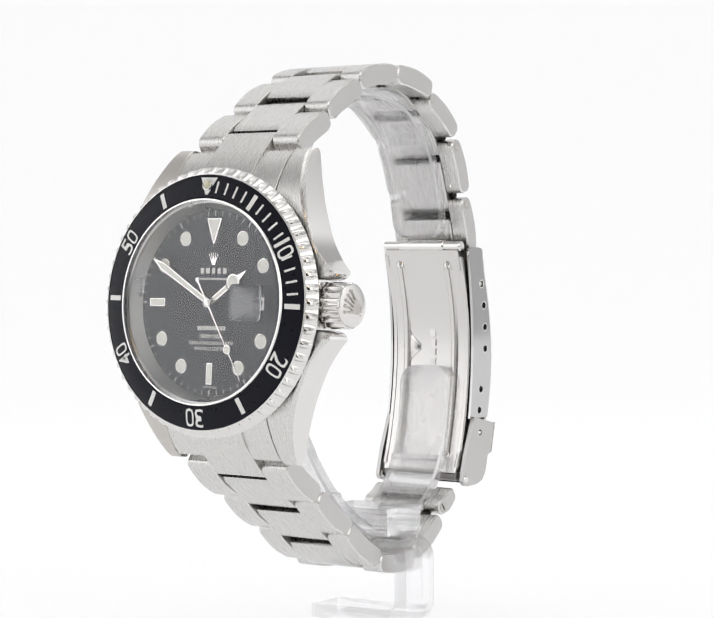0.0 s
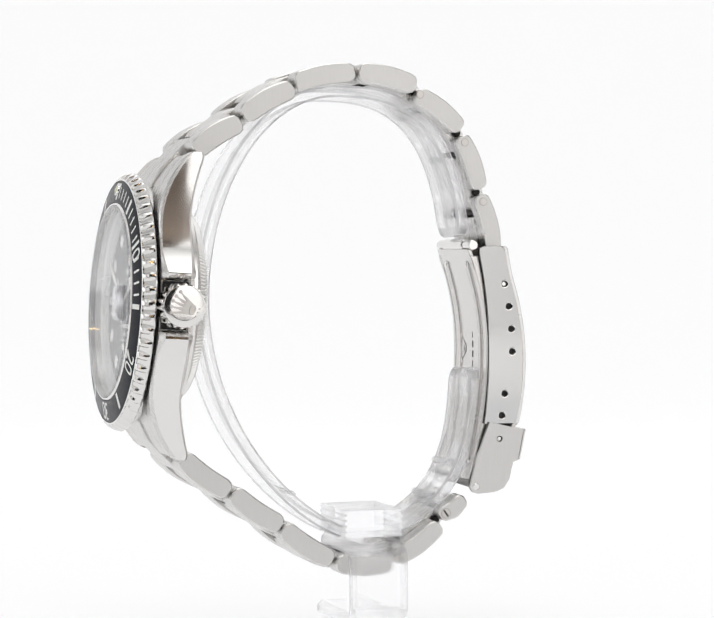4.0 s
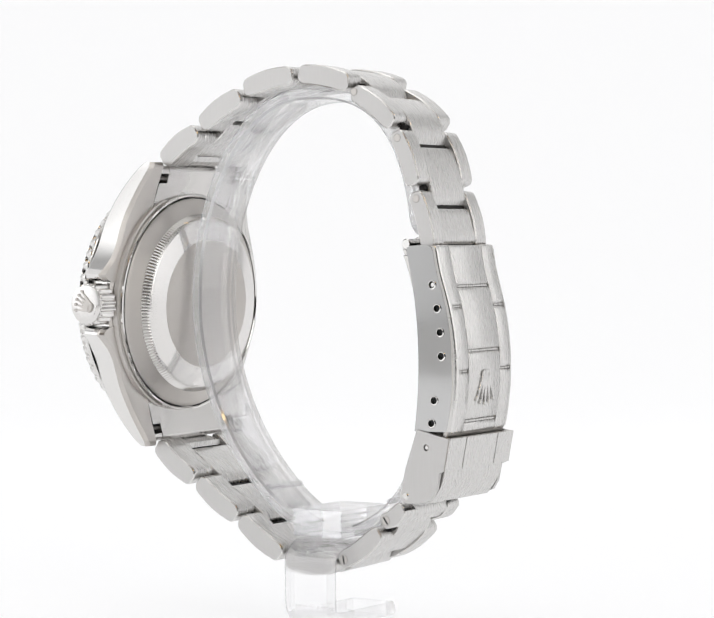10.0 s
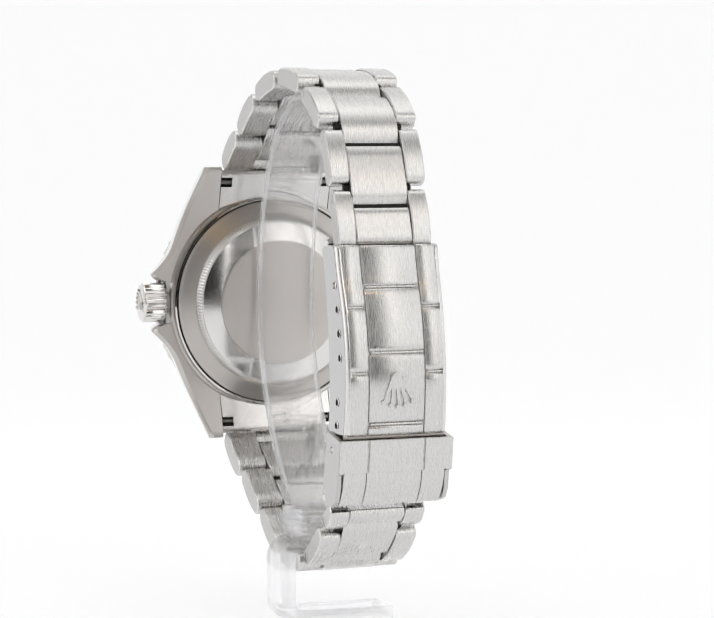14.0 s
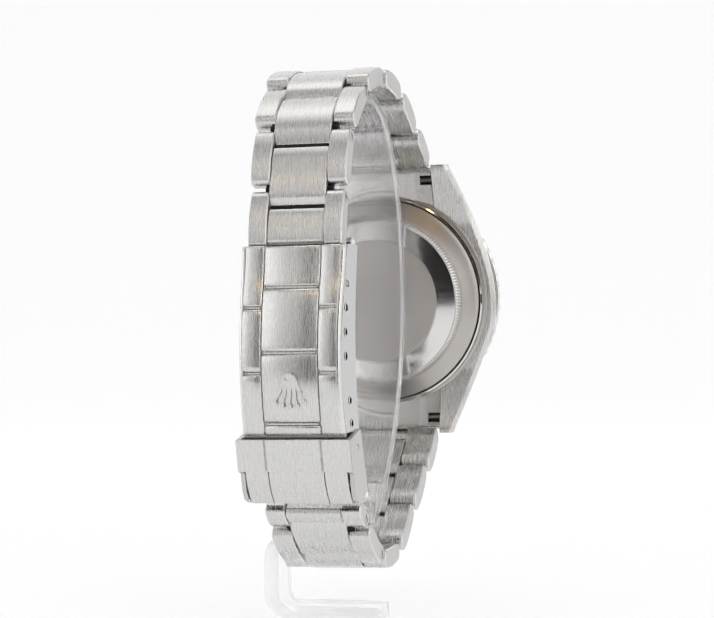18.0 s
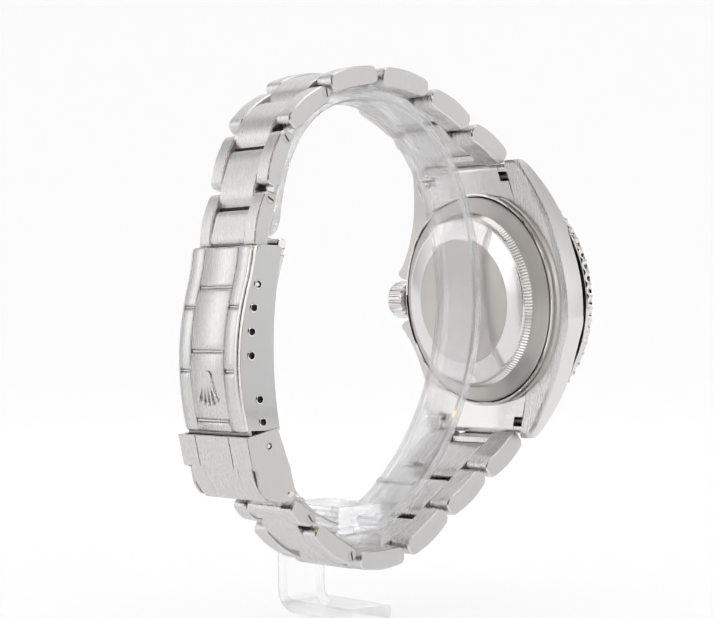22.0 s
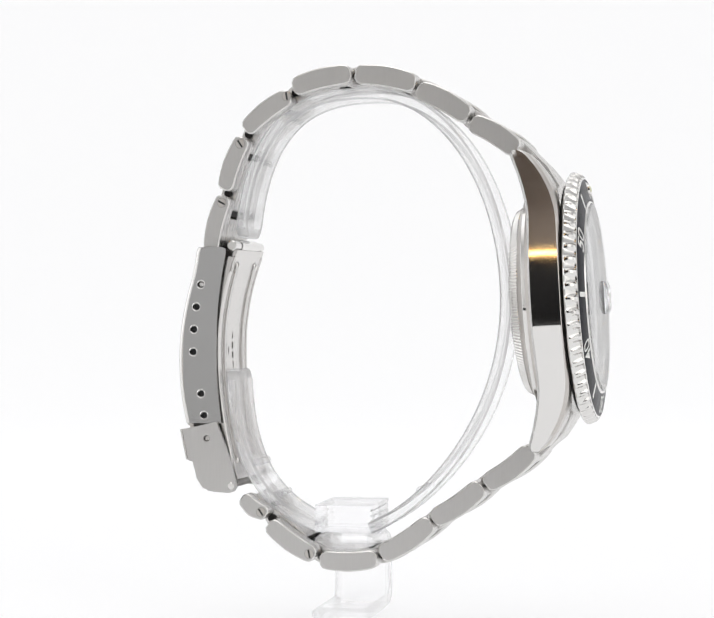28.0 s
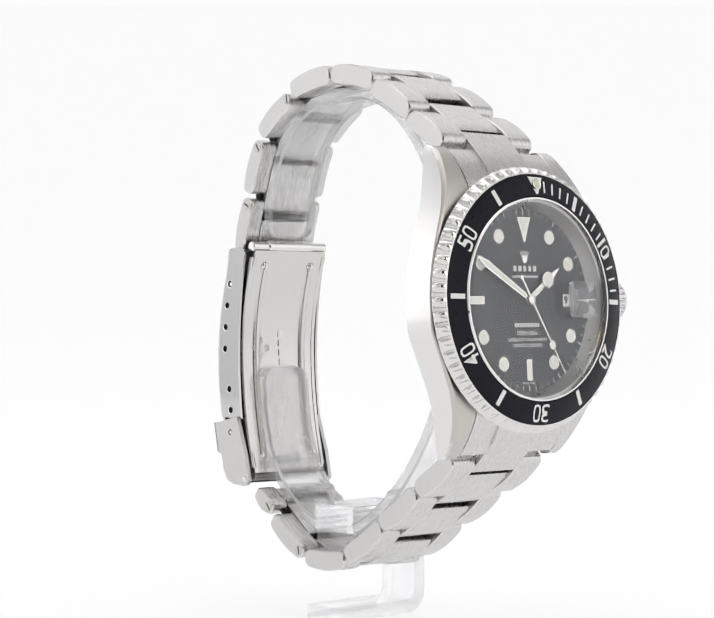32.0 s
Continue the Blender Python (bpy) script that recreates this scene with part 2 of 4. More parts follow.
def rod(p, q, r, n=16, r2=None, cap=0.15):
    """A round bar from p to q with softened ends."""
    p, q = Vector(p), Vector(q)
    d = (q - p).normalized()
    s = d.orthogonal().normalized()
    t = d.cross(s)
    r2 = r if r2 is None else r2
    rows = [(p, r - cap), (p + d * cap, r), (q - d * cap, r2), (q, r2 - cap)]
    bm = bmesh.new()
    skin(bm, [[c + (s * math.cos(2 * math.pi * i / n) + t * math.sin(2 * math.pi * i / n)) * k for i in range(n)] for c, k in rows])
    return bm


def add(bm, other):
    """Joins a bmesh into another."""
    me = bpy.data.meshes.new("tmp")
    other.to_mesh(me)
    other.free()
    bm.from_mesh(me)
    bpy.data.meshes.remove(me)
    return bm


def box(x0, x1, y0, y1, z0, z1, b=0.0):
    return prism([(y0, z0), (y1, z0), (y1, z1), (y0, z1)], x0, x1, b)


# ---------------------------------------------------------------- the light tent
def thing(name, label, category, kind="", group=""):
    return tagged(new(name), label, category, group, kind)


def tent():
    """White sweep, lit diffuser walls and a front with an opening for the camera, before a dark room."""
    bm = bmesh.new()
    rows = []
    xs = [-900 + 1800 * i / 12 for i in range(13)]
    arc = [(-300, 0), (-150, 0), (-75, 0), (0, 0), (300, 0)] + [(420 + 300 * math.sin(a), 300 - 300 * math.cos(a)) for a in [radians(6 * k) for k in range(16)]] + [(720, 700), (720, 1200)]
    skin(bm, [[(x, y, z) for x in xs] for y, z in arc], False, False)
    sweep = part("ground", bm, sweep_glow, None)
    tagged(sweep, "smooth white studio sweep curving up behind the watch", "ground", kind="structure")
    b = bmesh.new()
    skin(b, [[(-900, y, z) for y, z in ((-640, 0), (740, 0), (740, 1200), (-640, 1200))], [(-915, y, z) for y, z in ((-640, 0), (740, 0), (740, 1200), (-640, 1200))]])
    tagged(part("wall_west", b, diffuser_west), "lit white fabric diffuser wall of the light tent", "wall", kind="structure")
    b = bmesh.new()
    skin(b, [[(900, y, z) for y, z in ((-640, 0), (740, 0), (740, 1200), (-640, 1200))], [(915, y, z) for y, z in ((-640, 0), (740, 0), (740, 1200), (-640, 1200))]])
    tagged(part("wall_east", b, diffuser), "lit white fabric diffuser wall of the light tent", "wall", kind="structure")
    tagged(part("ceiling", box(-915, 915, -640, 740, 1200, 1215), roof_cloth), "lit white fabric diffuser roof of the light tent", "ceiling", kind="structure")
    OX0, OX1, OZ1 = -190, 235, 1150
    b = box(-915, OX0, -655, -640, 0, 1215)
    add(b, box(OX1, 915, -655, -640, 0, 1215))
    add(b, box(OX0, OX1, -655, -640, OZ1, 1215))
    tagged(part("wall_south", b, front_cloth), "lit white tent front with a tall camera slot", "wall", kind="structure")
    lamp = tagged(part("strip_lamp", box(-140, 140, -730, -702, 492, 568, 3.0), warm_board), "warm wooden strip lamp behind the camera slot", "lamp")
    part("lamp_tube", box(-130, 130, -704, -698, 516, 544, 2.0), strip_glow, lamp, "glowing warm panel")
    # Not a skirting: an unseen black sheet, the dark that the steel reflects.
    b = box(-400, 400, -740, -701, -60, 490, 1.0)
    tagged(part("baseboard", b, black_cloth), "black cloth hung behind the camera", "baseboard", kind="structure")
    tagged(part("floor", box(-915, 915, -1000, 740, -12, -3), black_cloth), "black table under the white sweep", "table top", kind="structure")
    # Unseen glowing sheets, added so low polished faces reflect white.
    b = box(-900, -200, -640, -300, -2.5, -0.5)
    add(b, box(240, 900, -640, -300, -2.5, -0.5))
    tagged(part("floor_glow", b, front_cloth), "added glowing white sheets on the table before the sweep", "cloth", kind="structure")
    b = bmesh.new()
    o = [(-1000, -60), (1000, -60), (1000, 1300), (-1000, 1300)]
    skin(b, [[(x, y, z) for x, z in o] for y in (-657, -1000)], True, False)
    b.faces.new([b.verts.new((x, -1000, z)) for x, z in o])
    tagged(part("backdrop", b, dim_wall), "dim brown wall of the unlit room before the tent", "backdrop", kind="structure")


tent()


# ---------------------------------------------------------------- the watch
LEAN = Matrix.Translation((SIDE, 0, GROUND - 8)) @ Matrix.Rotation(radians(0.9), 4, "Y") @ Matrix.Translation((0, 0, 8))
TILT = radians(3.32)
# case space: a towards the crown, b towards twelve, w out of the dial; w = 0 lies on the bezel ring
CASE = LEAN @ Matrix(((1, 0, 0, 0), (0, math.sin(TILT), -math.cos(TILT), -39.37), (0, math.cos(TILT), math.sin(TILT), -3.35), (0, 0, 0, 1)))

watch = thing("wristwatch", "steel diver's wristwatch with black dial, closed on a clear stand", "wristwatch")


def mix(a, b, k):
    return a + (b - a) * k


def lug_top(b):
    return -2.75 - 5.1 * max(0.0, (abs(b) - 12.0) / 11.4) ** 2


def lug_bottom(b):
    return -7.65 - 2.9 * max(0.0, (abs(b) - 12.5) / 10.9) ** 1.6


def waist(b):
    """Half width of the bare case: a long curve upwards, a crease below the middle and a flat run down."""
    if b >= 0:
        return 20.25 - 0.43 * (math.sqrt(b * b + 64.0) - 8.0)
    g = -b
    if g < 4:
        return 20.25 - 0.008 * g * g
    if g < 5.5:
        return 20.122 - 0.064 * (g - 4) - 0.1147 * (g - 4) ** 2
    return 19.768 - 0.408 * (g - 5.5)


def flank(b, side):
    """Half width of the case at height b, with the crown guards on one side."""
    a = waist(b)
    if side > 0:
        d = abs(b - 0.1)
        if d < 3.6:
            return 19.3
        if d < 4.9:
            return 19.3 + 2.6 * math.sqrt(max(0.0, 1 - ((4.9 - d) / 1.3) ** 2))
        if d < 10.5:
            a = a + max(0.0, 21.9 - waist(0.1 + math.copysign(4.9, b))) * (1 - (d - 4.9) / 5.6) ** 2.2
    return a


def case_body():
    bm = bmesh.new()
    for side in (1, -1):
        bs = sorted({-23.4 + 46.8 * i / 96 for i in range(97)} | ({0.1 + s * d for s in (1, -1) for d in (3.59, 3.61, 3.66, 3.75, 3.9, 4.1, 4.5, 4.9, 5.2, 5.6)} if side > 0 else set()))
        rings = []
        for b in bs:
            end = max(0.0, (abs(b) - 22.2) / 1.2)
            top, low, out, inn = lug_top(b) - 0.5 * end ** 2, lug_bottom(b) + 0.5 * end ** 2, flank(b, side), 10.05
            d = abs(b - 0.1)
            guard = 0.0
            if side > 0 and d < 8.5:
                guard = max(0.0, out - 19.3) * 0.22
                if d < 3.6:
                    top, low = top - 0.2, low + 0.2
            c = 0.1 + 0.2 * min(1.0, (abs(b) / 15.0) ** 2)
            lean = 0.65 * max(0.0, (top - low - 1.4) / 3.5) ** 1.5
            prof = [(inn, low + 0.15), (inn, top - 0.15), (inn + 0.15, top), (out - 0.1 - 1.6 * c - lean - guard, top), (out - 0.8 * c - lean, top - 0.75 * c - guard), (out - lean, top - 2.0 * c - guard)]
            w0, w1 = top - 2.0 * c - guard, low + 0.35 + c * 0.5 + guard * 0.8
            swell = 0.03 * min(1.0, (w0 - w1) / 3.0)      # the flank is slightly barrelled
            prof += [(out - lean * (1 - f) + swell * math.sin(math.pi * f), mix(w0, w1, f)) for f in (0.2, 0.4, 0.6, 0.8)]
            prof += [(out, low + 0.35 + c * 0.5 + guard * 0.8), (out - 0.3, low + 0.25 + guard * 0.7), (out - 0.8, low)]
            rings.append([(side * a, b, w) for a, w in prof])
        skin(bm, rings)
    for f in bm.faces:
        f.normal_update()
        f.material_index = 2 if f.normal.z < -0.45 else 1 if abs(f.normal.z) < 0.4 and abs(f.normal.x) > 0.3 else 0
    add(bm, solid_lathe([(17.6, -2.75), (18.3, -2.95), (18.4, -3.3), (18.4, -7.2), (18.1, -7.65)], 96))
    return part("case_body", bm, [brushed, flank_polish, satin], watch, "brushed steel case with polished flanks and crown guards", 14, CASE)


case_body()


def bezel():
    teeth, per = 60, 10

    def notch(k, i):
        x = abs(((i + 1.2) / per) % 1.0 - 0.5) * 2
        return -0.67 * max(0.0, 1 - (x / 0.76) ** 3) * (0.9, 1.0, 0.79, 0.54, 0.33, 0.15)[k - 3] if 3 <= k <= 8 else 0
    prof = [(18.75, -0.75), (18.85, -0.12), (19.1, -0.2), (19.45, -0.38), (19.72, -0.66), (19.9, -1.1), (20.03, -1.5), (20.1, -1.82), (20.1, -1.98), (19.98, -2.14), (19.75, -2.3), (18.5, -2.36),
            (17.6, -2.4), (17.6, -0.75)]
    bz = part("bezel", ring_lathe(prof, teeth * per, notch), bezel_polish, watch, "polished rotating bezel with coin edge", 32, CASE)
    # Near-black ring that paints the shade of the gap under the bezel.
    part("bezel_gap_shade", ring_lathe([(17.7, -2.38), (18.55, -2.38), (18.55, -2.73), (17.7, -2.73)], 128), joint_shade_steel, bz, "dark ring painting the shade in the gap under the bezel", 30, CASE)
    spin = CASE @ Matrix.Rotation(radians(-1.3), 4, "Z")
    slope = math.atan2(0.62, 3.3)
    part("bezel_insert", ring_lathe([(18.7, -0.72), (18.75, -0.16), (18.6, -0.06), (15.5, 0.54), (15.4, 0.4), (15.4, -0.72)], 180), insert_black, bz, "black anodised insert with silver figures", 30, spin)
    part("inner_rim", ring_lathe([(15.38, -0.7), (15.38, 0.5), (15.25, 0.72), (15.0, 0.72), (14.95, -0.7)], 160), polished, bz, "", 30, spin)

    def on_insert(deg, r):
        """Space of a mark on the sloping insert: x along the ring, y outwards from the centre."""
        w = 0.54 - (r - 15.5) * 0.6 / 3.1 + 0.012
        return spin @ Matrix.Rotation(-radians(deg), 4, "Z") @ Matrix.Translation((0, r, w)) @ Matrix.Rotation(-slope, 4, "X")

    def bar(deg, r0, r1, width, name):
        part(name, box(-width / 2, width / 2, -(r1 - r0) / 2, (r1 - r0) / 2, -0.03, 0.03, 0.02), mark_white, bz, "", 30, on_insert(deg, (r0 + r1) / 2))
    for m in range(1, 60):
        if m % 10 == 0:
            continue
        if m % 5 == 0:
            bar(m * 6, 15.75, 18.25, 0.75, "five_minute_mark")
        elif m < 15:
            bar(m * 6, 16.1, 17.9, 0.32, "minute_mark")
    for m in (10, 20, 30, 40, 50):
        b = bmesh.new()
        for c, shift in zip(str(m), (-0.9, 0.9)):
            g = squared(lettering(c, 2.75, 0.03, 0.95, 0.014), 0.76, 1.375)
            bmesh.ops.translate(g, vec=(shift + (0.25 if c == "1" else 0), 0, 0), verts=g.verts)
            add(b, g)
        part("numeral", b, mark_white, bz, "silver figures %d" % m, 30, on_insert(m * 6, 17.05))
    tri = [(-1.55, 1.35), (1.55, 1.35), (0.22, -1.25), (-0.22, -1.25)]
    part("zero_triangle", prism(tri, -0.03, 0.035, 0.02, None, lambda p, q, u: (p, q, u)), mark_white, bz, "silver triangle", 30, on_insert(0, 17.05))
    part("pearl", solid_lathe([(0.62, 0), (0.62, 0.25), (0.5, 0.42), (0.25, 0.52), (0.05, 0.55)], 24), pearl_lume, bz, "cream luminous pearl", 40, on_insert(0, 17.25))
    part("pearl_ring", ring_lathe([(0.62, 0.0), (0.62, 0.3), (0.72, 0.36), (0.86, 0.3), (0.9, 0.0)], 24), white_gold, bz, "", 40, on_insert(0, 17.25))
    return bz


def lettering(words, height, depth=0.02, narrow=1.0, bold=0.0, spacing=1.0):
    """Letters of the built-in font as a mesh, centred, lying in x and y."""
    cu = bpy.data.curves.new("letters", "FONT")
    cu.body, cu.align_x, cu.align_y = words, "CENTER", "CENTER"
    cu.size, cu.extrude, cu.offset, cu.space_character = 1.0, 0.0, bold, spacing
    cu.resolution_u = 3
    ob = new("letters", cu)
    me = bpy.data.meshes.new_from_object(ob.evaluated_get(bpy.context.evaluated_depsgraph_get()))
    bm = bmesh.new()
    bm.from_mesh(me)
    bpy.data.objects.remove(ob)
    bpy.data.curves.remove(cu)
    bpy.data.meshes.remove(me)
    x0, x1 = min(v.co.x for v in bm.verts), max(v.co.x for v in bm.verts)
    y0, y1 = min(v.co.y for v in bm.verts), max(v.co.y for v in bm.verts)
    k = height / (y1 - y0)
    for v in bm.verts:
        v.co = Vector(((v.co.x - (x0 + x1) / 2) * k * narrow, (v.co.y - (y0 + y1) / 2) * k, 0))
    bmesh.ops.dissolve_limit(bm, angle_limit=0.01, verts=bm.verts, edges=bm.edges)
    top = bmesh.ops.extrude_face_region(bm, geom=bm.faces[:])
    bmesh.ops.translate(bm, vec=(0, 0, depth), verts=[g for g in top["geom"] if isinstance(g, bmesh.types.BMVert)])
    return bm


def squared(bm, hx, hy):
    """Squares the round strokes of a figure and fits it to a half width and half height."""
    w = max(abs(v.co.x) for v in bm.verts)
    h = max(abs(v.co.y) for v in bm.verts)
    hx = min(hx, hx * w / (0.5 * h))
    for v in bm.verts:
        v.co.x = math.copysign((abs(v.co.x) / w) ** 0.62, v.co.x) * hx
        v.co.y = math.copysign((abs(v.co.y) / h) ** 0.75, v.co.y) * hy
    return bm


bezel()


def case_back():
    back = part("case_back", solid_lathe([(17.3, -7.6), (17.55, -8.5), (17.55, -8.78), (17.4, -8.9), (16.8, -9.08), (14.95, -9.95), (14.8, -10.02)], 128), turned, watch, "screwed steel case back with fluted rim", 25, CASE)
    part("back_seat", ring_lathe([(18.2, -7.5), (18.2, -8.1), (18.45, -8.28), (18.75, -8.2), (19.0, -7.5)], 128), satin, back, "stepped seat of the case", 30, CASE)
    part("back_lip", ring_lathe([(17.8, -7.5), (17.8, -8.75), (17.95, -8.9), (18.2, -8.8), (18.3, -7.5)], 128), polished, back, "thin polished lip", 30, CASE)
    # Dark ring that paints the shade down in the groove.
    part("groove_shade", ring_lathe([(17.5, -7.6), (17.5, -8.4), (17.85, -8.4), (17.85, -7.6)], 96), hole_dark, back, "", 30, CASE)
    teeth = 172
    part("fluted_ring", solid_lathe([(14.9, -9.8), (14.9, -10.1), (14.35, -11.0), (14.1, -11.3)], teeth * 4, lambda k, i: (0.05, 0.2, 0.05, -0.2)[i % 4] if k in (1, 2) else 0), bezel_polish, back, "finely fluted ring", 10, CASE)
    part("back_bevel", solid_lathe([(14.1, -11.2), (13.9, -11.38), (11.0, -11.98), (10.8, -12.0)], 128), bevel_polish, back, "polished bevel", 25, CASE)
    part("back_disc", solid_lathe([(10.8, -11.95), (10.8, -12.0), (10.6, -12.05)], 96), turned, back, "plain turned disc", 25, CASE)
    return back


case_back()


def crown():
    at = CASE @ Matrix.Translation((0, 0.1, -5.6)) @ Matrix.Rotation(radians(90), 4, "Y")
    n = 18
    cr = part("crown", solid_lathe([(2.6, 19.5), (3.2, 19.6), (3.4, 19.85), (3.4, 22.95), (3.3, 23.15), (2.95, 23.2)], n * 6,
              lambda k, i: (0, 0, -0.14, -0.36, -0.36, -0.14)[i % 6] if 1 <= k <= 4 else 0), bevel_polish, watch, "fluted screw-down crown", 25, at)
    part("crown_cap", solid_lathe([(3.1, 23.0), (3.16, 23.2), (3.08, 23.4), (2.8, 23.5), (2.0, 23.54), (0.4, 23.56)], 64), bevel_polish, cr, "smooth flat end", 40, at)
    part("crown_tube", ring_lathe([(1.2, 18.5), (2.35, 18.5), (2.35, 19.45), (1.2, 19.45)], 40), shaded_steel, cr, "", 30, at)
    face = CASE @ Matrix.Translation((23.5, 0.1, -5.6)) @ Matrix.Rotation(radians(90), 4, "Y") @ Matrix.Rotation(radians(68), 4, "Z")
    part("emblem", coronet(3.9, 0.26), satin, cr, "raised plain coronet shape", 30, face @ Matrix.Translation((0, 0.25, 0)))
    part("emblem_oval", coronet_oval(3.9, 0.26), satin, cr, "", 30, face @ Matrix.Translation((0, 0.25, 0)))
    for s in (-1, 0, 1):
        part("dot", solid_lathe([(0.2, 0), (0.18, 0.12), (0.05, 0.17)], 12), polished, cr, "", 40, face @ Matrix.Translation((s * 0.6, -2.2, -0.02)))


def coronet(h, depth):
    """A plain crown outline: five rays with round tips over a rounded base, y up, height h."""
    ol = []
    for k in range(-2, 3):
        tip = Vector((k * 0.215 * h, h * (0.44 - 0.03 * k * k)))
        d = (tip - Vector((k * 0.07 * h, -0.3 * h))).normalized()
        s, r = Vector((d.y, -d.x)), 0.068 * h
        neck = tip - d * r * 1.1
        mid = tip - d * h * 0.3
        if k > -2:
            ol.append(((k - 0.5) * 0.125 * h, -0.06 * h))
        ol += [tuple(mid - s * 0.05 * h), tuple(neck - s * 0.022 * h)]
        ol += [tuple(tip + d * r * math.cos(a) + s * r * math.sin(a)) for a in [radians(-140 + 35 * i) for i in range(9)]]
        ol += [tuple(neck + s * 0.022 * h), tuple(mid + s * 0.05 * h)]
    ol += [(0.2 * h * math.cos(radians(-a)), -0.36 * h + 0.13 * h * math.sin(radians(-a))) for a in range(0, 181, 20)]
    bm = bmesh.new()
    e = 0.012 * h
    skin(bm, [[(p, q, w) for p, q in o] for o, w in ((ol, 0), (ol, depth * 0.6), (inset(ol, e), depth))], True, False)
    top = [v for v in bm.verts if v.co.z > depth * 0.99]
    edges = [x for x in bm.edges if all(v.co.z > depth * 0.99 for v in x.verts)]
    bmesh.ops.triangle_fill(bm, use_beauty=True, edges=edges)
    return bm


def coronet_oval(h, depth):
    """The hollow oval at the foot of the crown outline."""
    bm = ring_lathe([(0.12 * h, depth * 0.7), (0.12 * h, depth * 1.2), (0.15 * h, depth * 1.35), (0.2 * h, depth * 1.15), (0.21 * h, depth * 0.6)], 28)
    bmesh.ops.transform(bm, matrix=Matrix.Translation((0, -0.37 * h, 0)) @ Matrix.Diagonal((1, 0.62, 1, 1)), verts=bm.verts)
    return bm


crown()


DIAL = -2.28      # height of the dial under the bezel ring


def dial():
    bm = bmesh.new()
    hole = [(9.0 + p, q) for p, q in ((-0.8, -0.95), (0.8, -0.95), (0.8, 0.95), (-0.8, 0.95))]
    rim = [(14.6 * math.cos(2 * math.pi * i / 96), 14.6 * math.sin(2 * math.pi * i / 96)) for i in range(96)]
    sides = []
    for w in (DIAL - 0.1, DIAL):
        loops = [[bm.verts.new((p, q, w)) for p, q in o] for o in (rim, hole)]
        bmesh.ops.triangle_fill(bm, use_beauty=True, edges=[bm.edges.new((v[i], v[(i + 1) % len(v)])) for v in loops for i in range(len(v))])
        sides.append(loops)
    for u, v in zip(*sides):
        for i in range(len(u)):
            j = (i + 1) % len(u)
            bm.faces.new((u[i], u[j], v[j], v[i]))
    face = part("dial", bm, dial_black, watch, "glossy black dial with luminous markers", 30, CASE)
    part("rehaut", ring_lathe([(13.75, DIAL + 0.005), (14.7, -0.3), (15.1, -0.32), (15.1, DIAL + 0.005)], 128), flange_steel, face, "grey steel inner flange", 30, CASE)
    at0 = CASE @ Matrix.Rotation(radians(0.3), 4, "Z")

    def on(deg, r, w=DIAL):
        return at0 @ Matrix.Rotation(-radians(deg), 4, "Z") @ Matrix.Translation((0, r, w))

    def flat(p, q, u):
        return (p, q, u)
    for h in range(12):
        if h in (0, 3, 6, 9):
            continue
        rim = part("hour_marker", solid_lathe([(1.12, 0), (1.12, 0.16), (1.0, 0.2), (0.95, 0.17)], 28), white_gold, face, "round marker in a white gold rim", 30, on(h * 30, 11.0))
        part("marker_fill", solid_lathe([(0.94, 0.1), (0.94, 0.2), (0.6, 0.225)], 28), lume, rim, "cream luminous fill", 30, on(h * 30, 11.0))
    for h, w, l in ((6, 1.25, 3.2), (9, 1.25, 3.0)):
        rim = part("hour_marker", box(-w / 2, w / 2, -l / 2, l / 2, 0, 0.2, 0.06), white_gold, face, "bar marker in a white gold rim", 30, on(h * 30, 10.5 if h == 6 else 10.6))
        part("marker_fill", box(-w / 2 + 0.16, w / 2 - 0.16, -l / 2 + 0.16, l / 2 - 0.16, 0.1, 0.225), lume, rim, "cream luminous fill", 30, on(h * 30, 10.5 if h == 6 else 10.6))
    rim = part("hour_marker", prism([(-1.45, 1.95), (1.45, 1.95), (0.12, -1.95), (-0.12, -1.95)], 0, 0.2, 0.06, None, flat), white_gold, face, "triangular marker in a white gold rim", 30, on(0, 10.6))
    part("marker_fill", prism([(-1.18, 1.78), (1.18, 1.78), (0.06, -1.5), (-0.06, -1.5)], 0.1, 0.225, 0, None, flat), lume, rim, "cream luminous fill", 30, on(0, 10.6))
    for m in range(60):
        w, l = (0.2, 0.8) if m % 5 == 0 else (0.12, 0.7)
        part("minute_tick", box(-w / 2, w / 2, -l / 2, l / 2, 0, 0.012), print_white, face, "", 30, on(m * 6, 13.3))
    # date window and its disc
    win = on(90, 9.0, DIAL - 0.23)
    disc = part("date_disc", prism([(-1.3, 1.4), (1.3, 1.4), (1.3, -1.4), (-1.3, -1.4)], 0, 0.1, 0, None, flat), date_white, face, "white date disc behind its window", 30, CASE @ Matrix.Translation((9.0, 0, DIAL - 0.23)))
    part("date_figure", lettering("9", 1.3, 0.012, 1.0, 0.03), date_ink, disc, "black date figure 9", 30, win @ Matrix.Translation((0, 0, 0.101)) @ Matrix.Rotation(radians(90), 4, "Z"))
    # printing
    part("emblem", coronet(1.9, 0.1), white_gold, face, "raised plain coronet shape", 30, on(0, 6.5))
    brand = bmesh.new()
